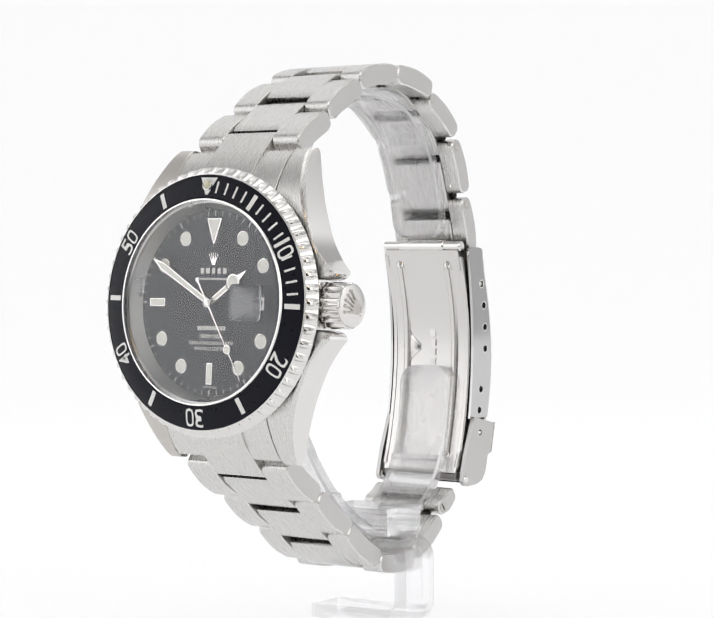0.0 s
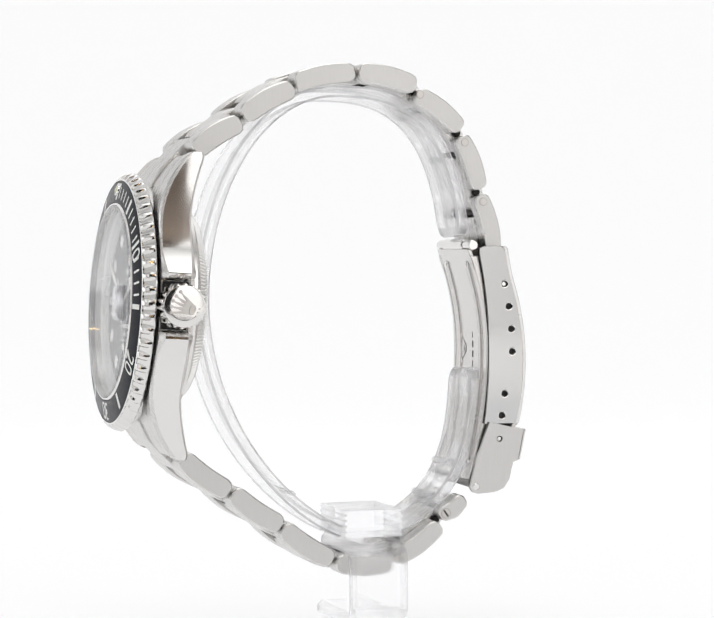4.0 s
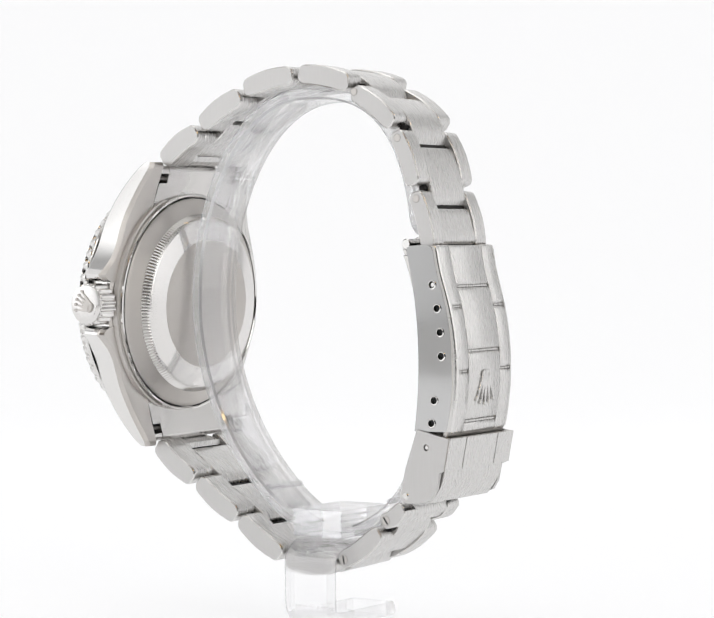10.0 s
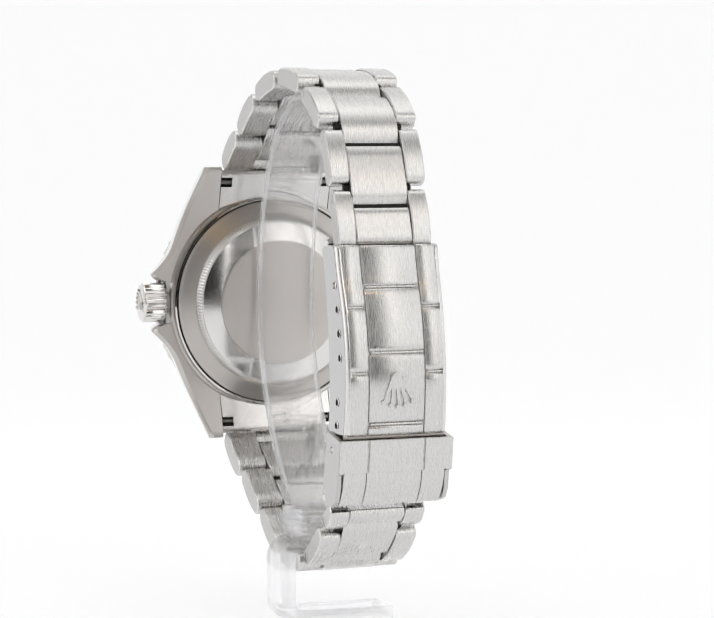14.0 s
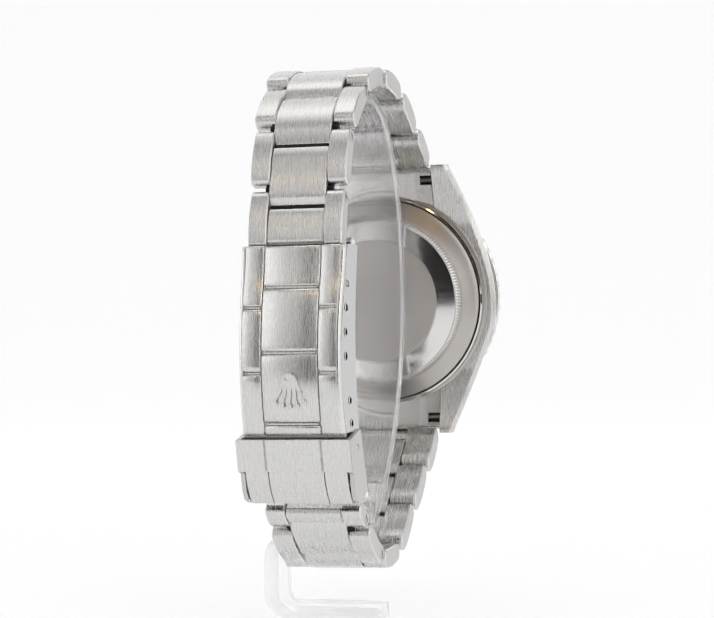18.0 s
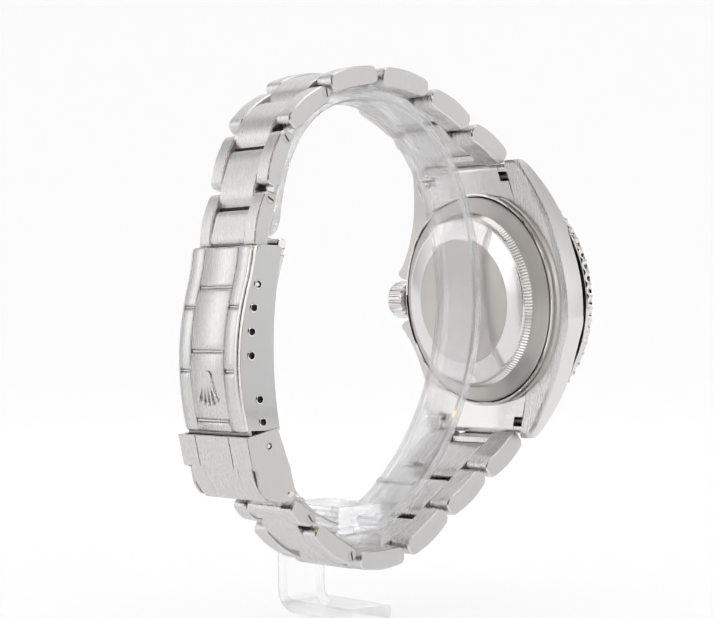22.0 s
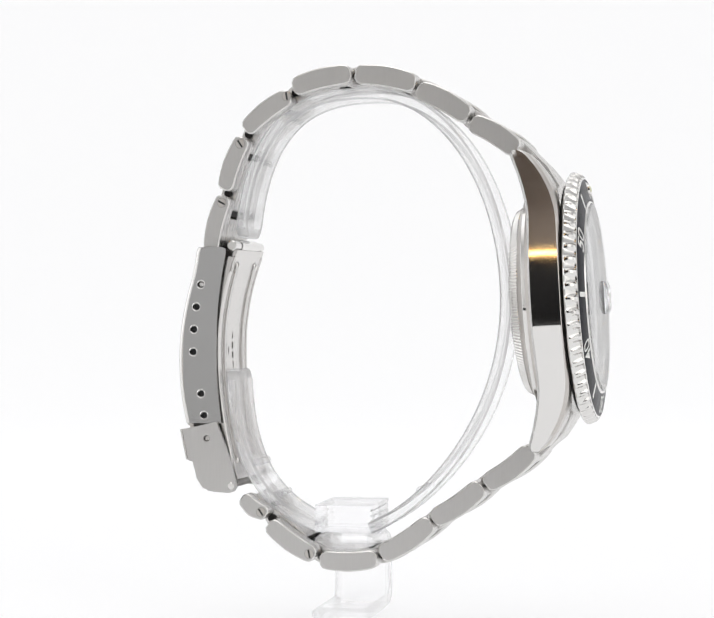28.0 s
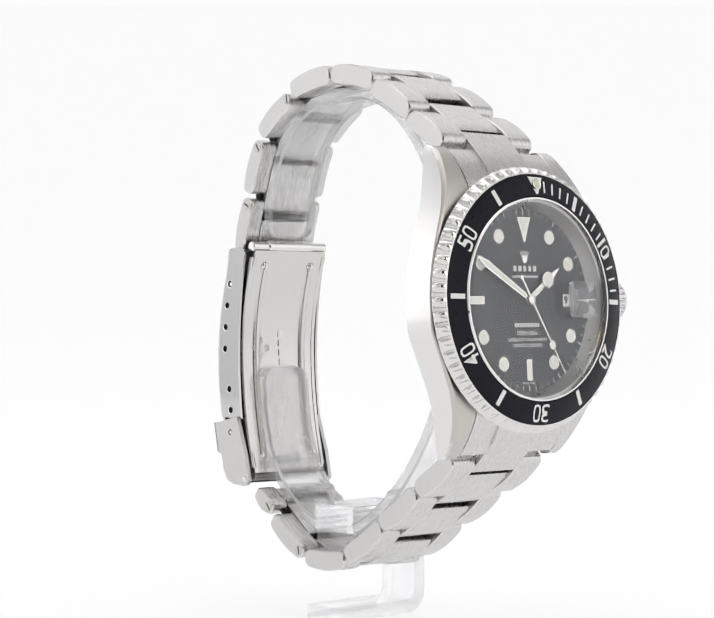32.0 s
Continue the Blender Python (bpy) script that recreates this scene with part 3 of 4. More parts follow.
    for k, w in enumerate((0.85, 0.95, 0.75, 0.75, 0.85)):
        add(brand, box(-2.3 + k * 1.08 - 0.36 * w, -2.3 + k * 1.08 + 0.4 * w, -0.42, 0.42, 0, 0.015))
    part("brand_bars", brand, print_white, face, "plain white printed bars", 30, on(0, 4.75) @ Matrix.Translation((0.13, 0, 0)))

    def bars(y, width, height, words):
        b = bmesh.new()
        x = -width / 2
        total = sum(words) + 0.5 * (len(words) - 1)
        for n in words:
            l = n / total * width
            k = int(n)
            for i in range(k):
                add(b, box(x + l * (i + 0.1) / k, x + l * (i + 0.88) / k, -height / 2, height / 2, 0, 0.012))
            x += l + 0.5 / total * width
        part("printed_bars", b, print_white, face, "plain white printed bars", 30, on(0, y))
    bars(3.55, 5.6, 0.32, (6, 9))
    bars(-3.75, 5.5, 0.62, (10,))
    for y, h, words, nar in ((-4.95, 0.68, "1000ft=300m", 0.9), (-5.95, 0.5, "SUPERLATIVE CHRONOMETER", 0.92), (-6.8, 0.5, "OFFICIALLY CERTIFIED", 0.92)):
        part("printed_line", lettering(words, h, 0.012, nar, 0.012), print_white, face, "white printing %s" % words, 30, on(0, y))
    part("printed_line", lettering("SWISS MADE", 0.34, 0.012, 1.05), print_white, face, "white printing SWISS MADE", 30, on(0, -12.5))

    # pointers: ten to two, 25 seconds
    def pointer(name, deg, w, outline, fills, label, extra=None):
        ob = part(name, prism(outline, 0, 0.16, 0.05, extra, flat), white_gold, watch, label, 30, on(deg, 0, w))
        for ol in fills:
            part("luminous_inlay", prism(ol, 0.1, 0.175, 0, None, flat), lume, ob, "", 30, on(deg, 0, w))
        return ob
    ringm = ring_lathe([(0.9, 0.0), (1.25, 0.0), (1.25, 0.12), (1.15, 0.16), (1.0, 0.16), (0.9, 0.12)], 32)
    bmesh.ops.translate(ringm, vec=(0, 5.3, 0), verts=ringm.verts)
    for a in (0, 120, 240):
        s = box(-0.1, 0.1, 0, 1.1, 0.0, 0.16)
        bmesh.ops.transform(s, matrix=Matrix.Translation((0, 5.3, 0)) @ Matrix.Rotation(radians(a + 180), 4, "Z"), verts=s.verts)
        add(ringm, s)
    disc2 = [(0.95 * math.cos(a), 5.3 + 0.95 * math.sin(a)) for a in [2 * math.pi * i / 24 for i in range(24)]]
    pointer("hour_pointer", 55, -1.72, [(-0.42, -0.6), (0.42, -0.6), (0.46, 3.95), (-0.46, 3.95)],
            [[(-0.26, 0.9), (0.26, 0.9), (0.28, 3.9), (-0.28, 3.9)], disc2], "white gold hour pointer with a three-spoked ring", ringm)
    part("pointer_tip", prism([(-0.5, 6.35), (0.5, 6.35), (0.05, 8.4), (-0.05, 8.4)], 0, 0.16, 0.03, None, flat), white_gold, watch, "", 30, on(55, 0, -1.72))
    pointer("minute_pointer", 300.5, -1.42, [(-0.4, -0.6), (0.4, -0.6), (0.62, 10.6), (0.06, 12.9), (-0.06, 12.9), (-0.62, 10.6)],
            [[(-0.24, 1.0), (0.24, 1.0), (0.44, 10.5), (0.05, 11.9), (-0.05, 11.9), (-0.44, 10.5)]], "long white gold minute pointer with luminous inlay")
    dot = solid_lathe([(0.72, 0), (0.72, 0.12), (0.6, 0.16)], 24)
    bmesh.ops.translate(dot, vec=(0, 8.0, 0), verts=dot.verts)
    add(dot, solid_lathe([(0.75, 0), (0.75, 0.2), (0.55, 0.3), (0.3, 0.34)], 24))
    tail = solid_lathe([(0.38, 0), (0.38, 0.12), (0.3, 0.15)], 16)
    bmesh.ops.translate(tail, vec=(0, -3.9, 0), verts=tail.verts)
    add(dot, tail)
    dot2 = [(0.55 * math.cos(a), 8.0 + 0.55 * math.sin(a)) for a in [2 * math.pi * i / 20 for i in range(20)]]
    pointer("seconds_pointer", 149.0, -1.12, [(-0.16, -3.9), (0.16, -3.9), (0.14, 3), (0.07, 13.3), (-0.07, 13.3), (-0.14, 3)], [dot2], "thin white gold seconds pointer with a luminous dot", dot)


dial()


def crystal():
    g = part("crystal", solid_lathe([(14.93, -0.25), (14.93, 0.72), (14.65, 0.95)], 128), flat_sapphire, watch, "clear flat sapphire crystal", 25, CASE)
    g.visible_shadow = False
    # date magnifier: a rounded rectangular lens on the crystal
    bm = bmesh.new()

    def rr(hx, hy, c, w):
        pts = []
        for cx, cy, a0 in ((hx - c, hy - c, 0), (-hx + c, hy - c, 90), (-hx + c, -hy + c, 180), (hx - c, -hy + c, 270)):
            pts += [(cx + c * math.cos(radians(a0 + 15 * k)), cy + c * math.sin(radians(a0 + 15 * k)), w) for k in range(7)]
        return pts
    skin(bm, [rr(2.95, 2.7, 0.9, 0.975), rr(2.95, 2.7, 0.9, 1.25), rr(2.8, 2.55, 0.85, 1.4), rr(2.2, 1.9, 0.7, 1.7), rr(1.1, 0.95, 0.4, 1.86), rr(0.3, 0.25, 0.1, 1.9)])
    c = part("date_lens", bm, lens_sapphire, g, "raised magnifying lens over the date", 40, CASE @ Matrix.Translation((8.95, 0, 0)))
    c.visible_shadow = False


crystal()

# ---------------------------------------------------------------- the bracelet
# each link: ends of its middle line (y, z, y, z), half width, thickness; from the lugs to the clasp
TOP = [(-28.7, 19.8, -21.4, 24.4, 9.75, 3.2), (-20.9, 25.3, -12.8, 29.8, 9.3, 3.2), (-12.3, 30.75, -2.6, 32.5, 8.85, 3.15), (-1.7, 32.65, 7.8, 30.65, 8.45, 3.1),
       (8.4, 29.4, 15.75, 24.0, 8.05, 2.9), (16.1, 22.7, 19.3, 14.4, 7.7, 2.75), (19.4, 13.3, 21.8, 4.6, 7.5, 2.7)]
LOW = [(-30.9, -27.2, -23.5, -32.7, 9.75, 3.2), (-22.8, -33.0, -15.0, -38.4, 9.3, 3.2), (-14.6, -38.85, -6.5, -44.2, 8.85, 3.15), (-5.7, -44.9, 3.6, -45.2, 8.45, 3.0),
       (4.5, -44.7, 12.1, -39.6, 8.05, 2.9), (12.4, -38.2, 16.5, -35.5, 7.75, 2.6)]
MID = Vector((-3.0, -6.0))


def along(y0, z0, y1, z1):
    """Start, unit way and outward normal of a link's middle line."""
    p, q = Vector((y0, z0)), Vector((y1, z1))
    d = (q - p).normalized()
    n = Vector((-d.y, d.x))
    if n.dot((p + q) / 2 - MID) < 0:
        n = -n
    return p, d, n, (q - p).length


def link_outline(y0, z0, y1, z1, thick, bow=0.38, round_end=0.8, gap=-0.12):
    p, d, n, L = along(y0, z0, y1, z1)
    h, pts = thick / 2, []
    r = h * round_end
    g = gap
    for k in range(6):      # far end, from outside to inside
        a = radians(90 - 36 * k)
        pts.append((L - g - r + r * math.cos(a), (h - r) * (1 if k < 2.5 else -1) + r * math.sin(a)))
    for k in range(1, 4):
        pts.append((L - g - r - (L - 2 * g - 2 * r) * k / 4, -h + bow * 0.5 * math.sin(math.pi * k / 4)))
    for k in range(6):
        a = radians(270 - 36 * k)
        pts.append((g + r + r * math.cos(a), (h - r) * (-1 if k < 2.5 else 1) + r * math.sin(a)))
    for k in range(1, 4):
        pts.append((g + r + (L - 2 * g - 2 * r) * k / 4, h + bow * math.sin(math.pi * k / 4)))
    return [tuple(p + d * s + n * t) for s, t in pts]


def twisted(degrees):
    """The bracelet is twisted a little towards the clasp."""
    return LEAN @ Matrix.Translation((0, 22, 0)) @ Matrix.Rotation(radians(degrees), 4, "Z") @ Matrix.Translation((0, -22, 0))


CLASP = twisted(-1.5)


def link_space(i):
    return (LEAN, LEAN, LEAN, LEAN, twisted(-0.8))[i] if i < 5 else CLASP


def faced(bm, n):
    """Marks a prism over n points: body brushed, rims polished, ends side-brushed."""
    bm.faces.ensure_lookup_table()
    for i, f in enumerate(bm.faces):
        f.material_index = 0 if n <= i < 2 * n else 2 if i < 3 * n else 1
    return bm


def bracelet(chain):
    for i, (y0, z0, y1, z1, half, thick) in enumerate(chain):
        nxt = chain[i + 1] if i + 1 < len(chain) else None
        ol = link_outline(y0, z0, y1, z1, thick)
        cw = 4.72 - 0.035 * i
        for s in (1, -1):
            bm = prism(ol, cw + 0.05 if s > 0 else -half, half if s > 0 else -cw - 0.05, 0.2)
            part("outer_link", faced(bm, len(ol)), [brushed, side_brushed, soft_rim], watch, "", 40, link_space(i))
        # the middle link begins and ends a third of the way on
        k = 0.30
        a = (mix(y0, y1, k), mix(z0, z1, k))
        b = (mix(nxt[0], nxt[2], k), mix(nxt[1], nxt[3], k)) if nxt else (mix(y0, y1, 1.02), mix(z0, z1, 1.02))
        q = Vector(((y1 + nxt[0]) / 2, (z1 + nxt[1]) / 2)) if nxt else Vector((mix(y0, y1, 0.6), mix(z0, z1, 0.6)))
        p, d, n, L = along(*a, *b)
        part("middle_link", prism(mid_outline(a, b, thick * 0.98, (q - p).dot(n), 0.42 if i < 3 else 0.28), -cw, cw, 0.15), brushed, watch, "", 40, link_space(i))
        # pins through the joints, near black for the shade in the gaps
        m = Vector(((y1 + nxt[0]) / 2, (z1 + nxt[1]) / 2)) if nxt else None
        if m:
            part("joint_shade_pin", rod((-cw - 0.9, m.x, m.y), (cw + 0.9, m.x, m.y), 0.6, 12), joint_shade_steel, watch, "", 30, link_space(i))
            part("joint_shade_pin", rod((-cw, b[0], b[1]), (cw, b[0], b[1]), 0.65, 12), joint_shade_steel, watch, "", 30, link_space(i))


def mid_outline(a, b, thick, lift, gap=0.2):
    p, d, n, L = along(*a, *b)
    h, outer, inner = thick / 2, [], []
    N = 10
    for k in range(N + 1):
        # square towards the lugs, well rounded towards the clasp
        cut = (0.3, 0.0, 0.0)[k] if k < 3 else (1.15, 0.3, 0.05)[N - k] if N - k < 3 else 0.0
        for side, g in ((outer, gap), (inner, gap + 0.45)):
            s = g + (L - 2 * g) * k / N
            c = lift * max(0.0, 1 - abs(2 * s / L - 1) ** 1.6)
            side.append(p + d * s + n * (c + h - cut if side is outer else c - h + cut * 0.55))
    return [tuple(v) for v in outer[::-1] + inner]


bracelet(TOP)
bracelet(LOW)


def end_link(chain, sign):
    """Fills the gap between the lugs; its tongue reaches on to the first middle link."""
    y0, z0, y1, z1 = chain[0][:4]
    inv = (LEAN.inverted() @ CASE)

    def yz(b, w):
        v = inv @ Vector((0, b, w))
        return (v.y, v.z)
    top, low = [], []
    for k in range(9):
        b = 14.0 + 8.9 * k / 8
        top.append(yz(sign * b, lug_top(b) + 0.05 - 0.18 * (k == 8)))
    for k in range(6):
        b = 22.9 - 6.6 * k / 5
        low.append(yz(sign * b, lug_bottom(b) + 1.9 + (0.3 if k == 0 else 0)))
    body = part("end_link", prism(top + low, -9.95, 9.95, 0.12), brushed, watch, "brushed steel end piece between the lugs", 30, LEAN)

    def under(u0, u1, b0, b1, lift=0.3, name="end_core"):
        """A piece of the underside from b0 to b1, its outer end rounded."""
        bs = [b0 + (b1 - b0) * k / 6 for k in range(7)]
        o = [yz(sign * b, lug_bottom(min(b, 22.3)) + lift - 0.22 * math.sin(math.pi * (b - 15.8) / 7.2) + (0.6 * max(0.0, b - 21.7)) ** 2) for b in bs]
        o += [yz(sign * b1, lug_bottom(min(b1, 22.3)) + 2.3), yz(sign * b0, lug_bottom(b0) + 2.3)]
        return part(name, prism(o, u0, u1, 0), blade_steel, body, "", 40, LEAN)
    under(-9.92, 9.92, 15.8, 19.95)
    under(-8.0, 8.0, 19.95, 22.75)
    for s in (1, -1):
        under(*sorted((s * 8.0, s * 9.92)), 21.55, 22.75, 0.4, "recess_lip")
        # Dark plate that paints the shade behind the spring bar.
        r = [yz(sign * b, lug_bottom(b) + k) for b, k in ((19.9, 1.75), (21.6, 1.75), (21.6, 1.85), (19.9, 1.85))]
        part("recess_shade", prism(r, *sorted((s * 8.0, s * 9.92)), 0), hole_dark, body, "", 30, LEAN)
    p, d, n, L = along(y0, z0, y1, z1)
    tip = p + d * L * 0.30
    h = chain[0][5] / 2
    t0, t1 = Vector(yz(sign * 16.2, lug_top(16.2) + 0.42)), Vector(yz(sign * 21.0, lug_top(21.0) + 0.5))
    e = tip - d * 0.42
    tongue = [tuple(v) for v in (t0, t0.lerp(t1, 0.5) + n * 0.18, t1 + n * 0.05, (t1 + e + n * h) / 2 + n * 0.12, e - d * 0.5 + n * h, e + n * h * 0.5, e - n * h * 0.3, e - d * 0.6 - n * h * 0.7)]
    tongue += [yz(sign * 22.9, lug_bottom(22.3) + 1.0), yz(sign * 21.5, lug_bottom(21.5) + 2.0), yz(sign * 17.5, lug_bottom(17.5) + 2.2)]
    part("tongue", prism(tongue, -4.78, 4.78, 0.12), brushed, body, "", 30, LEAN)
    # Dark filler rod, puts the shade into the recess at the tongue's tip.
    j = tip + d * 0.1
    part("joint_shade_pin", rod((-4.6, j.x, j.y), (4.6, j.x, j.y), 0.7, 12), joint_shade_steel, watch, "", 30, LEAN)
    zc = yz(sign * 20.75, lug_bottom(20.75) + 1.2)
    part("spring_bar", rod((-9.9, *zc), (9.9, *zc), 0.38), shaded_steel, watch, "", 30, LEAN)
    return body


end_link(TOP, 1)
end_link(LOW, -1)


# ---------------------------------------------------------------- the clasp
def cover_y(z):
    if z > -1.0:
        return 25.0 - 0.3125 * (z + 1.0) + 0.018 * (z + 1.0) ** 2
    return 26.95 - 0.0125 * (z + 13.5) ** 2


def inner_y(z):
    return 20.4 - 0.0068 * (z + 12.0) ** 2


def curved_sheet(z0, z1, u0, u1, lift, thick, n=10, bevel=0.12, f=cover_y):
    zs = [z0 + (z1 - z0) * k / n for k in range(n + 1)]
    ol = [(f(z) + lift, z) for z in zs] + [(f(z) + lift - thick, z) for z in reversed(zs)]
    return prism(ol, u0, u1, bevel)


def clasp():
    cv = part("clasp_cover", curved_sheet(4.9, -25.2, -8.1, 8.1, -0.5, 0.75), satin, watch, "brushed steel fold-over clasp cover", 30, CLASP)

    def panel(z0, z1, u0, u1, name="panel", n=14, drop=0.22, soft=0.4):
        """A pressed panel whose upper and lower ends roll down into the joint."""
        zs = [z0, z0 - 0.08, z0 - 0.2, z0 - 0.4] + [z0 - 0.4 + (z1 + 0.8 - z0) * k / n for k in range(1, n)] + [z1 + 0.4, z1 + 0.2, z1 + 0.08, z1]

        def top(z):
            e = min(z0 - z, z - z1)
            return cover_y(z) + 0.05 - (drop * (1 - e / soft) ** 2 if e < soft else 0)
        ol = [(top(z), z) for z in zs] + [(cover_y(z) - 0.7, z) for z in reversed(zs)]
        return part(name, prism(ol, u0, u1, 0.16), brushed, cv, "", 45, CLASP)

    def bead(z, u0, u1, r=0.2):
        y = cover_y(z) - 0.3
        part("bead", rod((u0, y, z), (u1, y, z), r, 12), brushed, cv, "", 40, CLASP)
    for z0, z1 in ((5.0, -1.02), (-1.52, -10.92), (-11.42, -21.72), (-22.22, -23.75)):
        panel(z0, z1, -4.42, 4.42)
    for z in (-1.27, -11.17, -21.97):
        bead(z, -4.2, 4.2)
    for s in (1, -1):
        for z0, z1 in ((5.1, -4.1), (-4.56, -14.0), (-14.46, -23.75)):
            a, b = sorted((s * 4.55, s * 7.6))
            panel(z0, z1, a, b)
        for z in (-4.33, -14.23):
            bead(z, *sorted((s * 4.65, s * 7.55)), 0.18)
        # canted side wall with its adjusting holes
        zs = [4.2 - 27.6 * k / 28 for k in range(29)]
        ol = [(cover_y(5) - 2.0, 5.15), (cover_y(5) - 1.4, 5.05), (cover_y(5) - 0.9, 4.75)]
        ol += [(cover_y(z) - 0.7, z) for z in zs] + [(inner_y(z), z) for z in reversed(zs)] + [(inner_y(5) + 0.25, 4.75), (inner_y(5) + 0.8, 5.05)]
        holes = [(22.95, -0.95, 0.58), (23.75, -4.55, 0.58), (24.2, -8.2, 0.58), (24.35, -11.85, 0.58), (23.0, -18.6, 0.58), (22.5, -22.1, 0.58)]

        def cant(p, q, u, s=s):
            return (s * (u + (25.0 - p) * math.tan(radians(5))), p, q)
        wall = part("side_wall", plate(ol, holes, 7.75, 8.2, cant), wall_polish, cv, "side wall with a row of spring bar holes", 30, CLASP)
        # rolled edge between the side wall and the cover
        edge = []
        for z in [5.0, 4.8] + zs:
            c = cover_y(z) - (0.35 if z > 4.9 else 0.1 if z > 4.7 else 0)
            cs = [(7.5, c - 0.72), (8.1 + 0.06, c - 0.72), (8.14, c - 0.45), (8.06, c - 0.2), (7.93, c - 0.03), (7.76, c + 0.04), (7.5, c + 0.04)]
            edge.append([(s * (u + (25.0 - y) * math.tan(radians(5))), y, z) for u, y in cs])
        b = bmesh.new()
        skin(b, edge)
        part("rolled_edge", b, soft_rim, cv, "", 50, CLASP)
        for y, z, r in holes:
            rim = ring_lathe([(0.56, -0.02), (0.56, 0.05), (0.66, 0.07), (0.76, 0.0)], 20)
            at = CLASP @ Matrix.Translation((s * (8.2 + (25 - y) * math.tan(radians(5))), y, z)) @ Matrix.Rotation(radians(90 * s), 4, "Y")
            part("hole_rim", rim, polished, wall, "", 30, at)
            # Dark disc that paints the shade inside the hole.
            part("hole_shade", solid_lathe([(0.5, -0.55), (0.5, -0.5), (0.4, -0.5)], 14), hole_dark, wall, "", 30, at)
        bar = rod((s * 6.2, 22.95, -0.95), (s * 8.25, 22.95, -0.95), 0.45)
        part("spring_bar_end", bar, polished, wall, "", 30, CLASP)
    # raised coronet on the last middle panel
    em_at = CLASP @ Matrix(((-1, 0, 0, 0), (0, -0.08, 1, cover_y(-16.6) + 0.04), (0, -1, -0.08, -16.9), (0, 0, 0, 1)))
    part("emblem", coronet(5.5, 0.3), brushed, cv, "raised plain coronet shape", 40, em_at)
    part("emblem_oval", coronet_oval(5.5, 0.3), brushed, cv, "", 40, em_at)
    # flip lock
    sidep = [(20.2, -23.1), (26.0, -24.4), (24.95, -29.4), (24.2, -29.6), (23.6, -32.3), (22.6, -33.8), (20.8, -34.4), (18.2, -34.55), (17.35, -34.3), (16.9, -33.6), (17.9, -29.4)]
    lock = part("safety_catch", curved_sheet(-24.3, -29.3, -9.0, 9.0, 0.0, 0.7, 4, 0.12, lambda z: 26.2 - 0.21 * (-24.3 - z)), satin, watch, "hinged safety catch closed over the clasp", 30, CLASP)
    for a, b in ((-9.05, -4.6), (-4.35, 4.35), (4.6, 9.05)):
        part("catch_panel", curved_sheet(-24.35, -29.25, a, b, 0.12, 0.3, 4, 0.08, lambda z: 26.35 - 0.21 * (-24.3 - z)), brushed, lock, "", 30, CLASP)
    for a, b in ((-8.1, -4.5), (-4.4, 4.4), (4.5, 8.1)):
        part("lower_panel", curved_sheet(-29.35, -34.4, a, b, 0.0, 0.7, 8, 0.1, lambda z: 24.7 - 0.1 * (-29.3 - z) - 0.085 * (-29.3 - z) ** 2), brushed, lock, "", 30, CLASP)
    for s in (1, -1):
        wall = part("catch_side", plate(sidep, [(21.9, -25.8, 0.52)], 8.35, 9.05, lambda p, q, u, s=s: (s * u, p, q)), side_brushed, lock, "", 30, CLASP)
        part("catch_stud", rod((s * 7.6, 21.9, -25.8), (s * 9.0, 21.9, -25.8), 0.42, 12), polished, wall, "", 30, CLASP)
        part("pin", rod((s * 8.0, 17.9, -33.4), (s * 9.2, 17.9, -33.4), 0.6), polished, wall, "", 30, CLASP)
    # folding blade inside
    def blade_y(z):
        return 20.95 - 0.0125 * (z + 11.5) ** 2 if z > -11.5 else 20.95 - 0.0072 * (z + 11.5) ** 2
    bl = part("folding_blade", curved_sheet(4.6, -32.4, -7.55, 7.55, 0.0, 0.7, 24, 0.15, blade_y), blade_steel, watch, "curved folding blade inside the clasp", 30, CLASP)
    for s in (1, -1):
        part("rib", curved_sheet(2.2, -29.5, s * 4.9 - 0.75, s * 4.9 + 0.75, -0.25, 0.75, 24, 0.3, blade_y), blade_steel, bl, "", 60, CLASP)
        for z in (2.2, -29.5):
            knob = solid_lathe([(0.75, 0), (0.72, 0.3), (0.5, 0.55), (0.15, 0.65)], 20)
            part("rib_end", knob, polished, bl, "", 60, CLASP @ Matrix.Translation((s * 4.9, blade_y(z) - 0.5, z)) @ Matrix.Rotation(radians(90), 4, "X"))
        part("edge_rail", curved_sheet(3.6, -31.5, s * 7.38 - 0.5, s * 7.38 + 0.5, 0.6, 1.4, 24, 0.2, blade_y), blade_steel, bl, "", 40, CLASP)
    part("foot_hinge", rod((-7.4, 17.8, -33.0), (7.4, 17.8, -33.0), 0.75, 16), shaded_steel, bl, "", 30, CLASP)
    part("hinge_pin", rod((-7.9, 17.9, 5.3), (7.9, 17.9, 5.3), 0.85, 18), polished, bl, "", 30, CLASP)
    part("hinge_knuckle", rod((-4.6, 17.9, 5.3), (4.6, 17.9, 5.3), 1.05, 18), polished, bl, "", 30, CLASP)
    relief = CLASP @ Matrix(((1, 0, 0, 0), (0, 0, -1, blade_y(-13) - 0.68), (0, 1, 0, -13.5), (0, 0, 0, 1)))
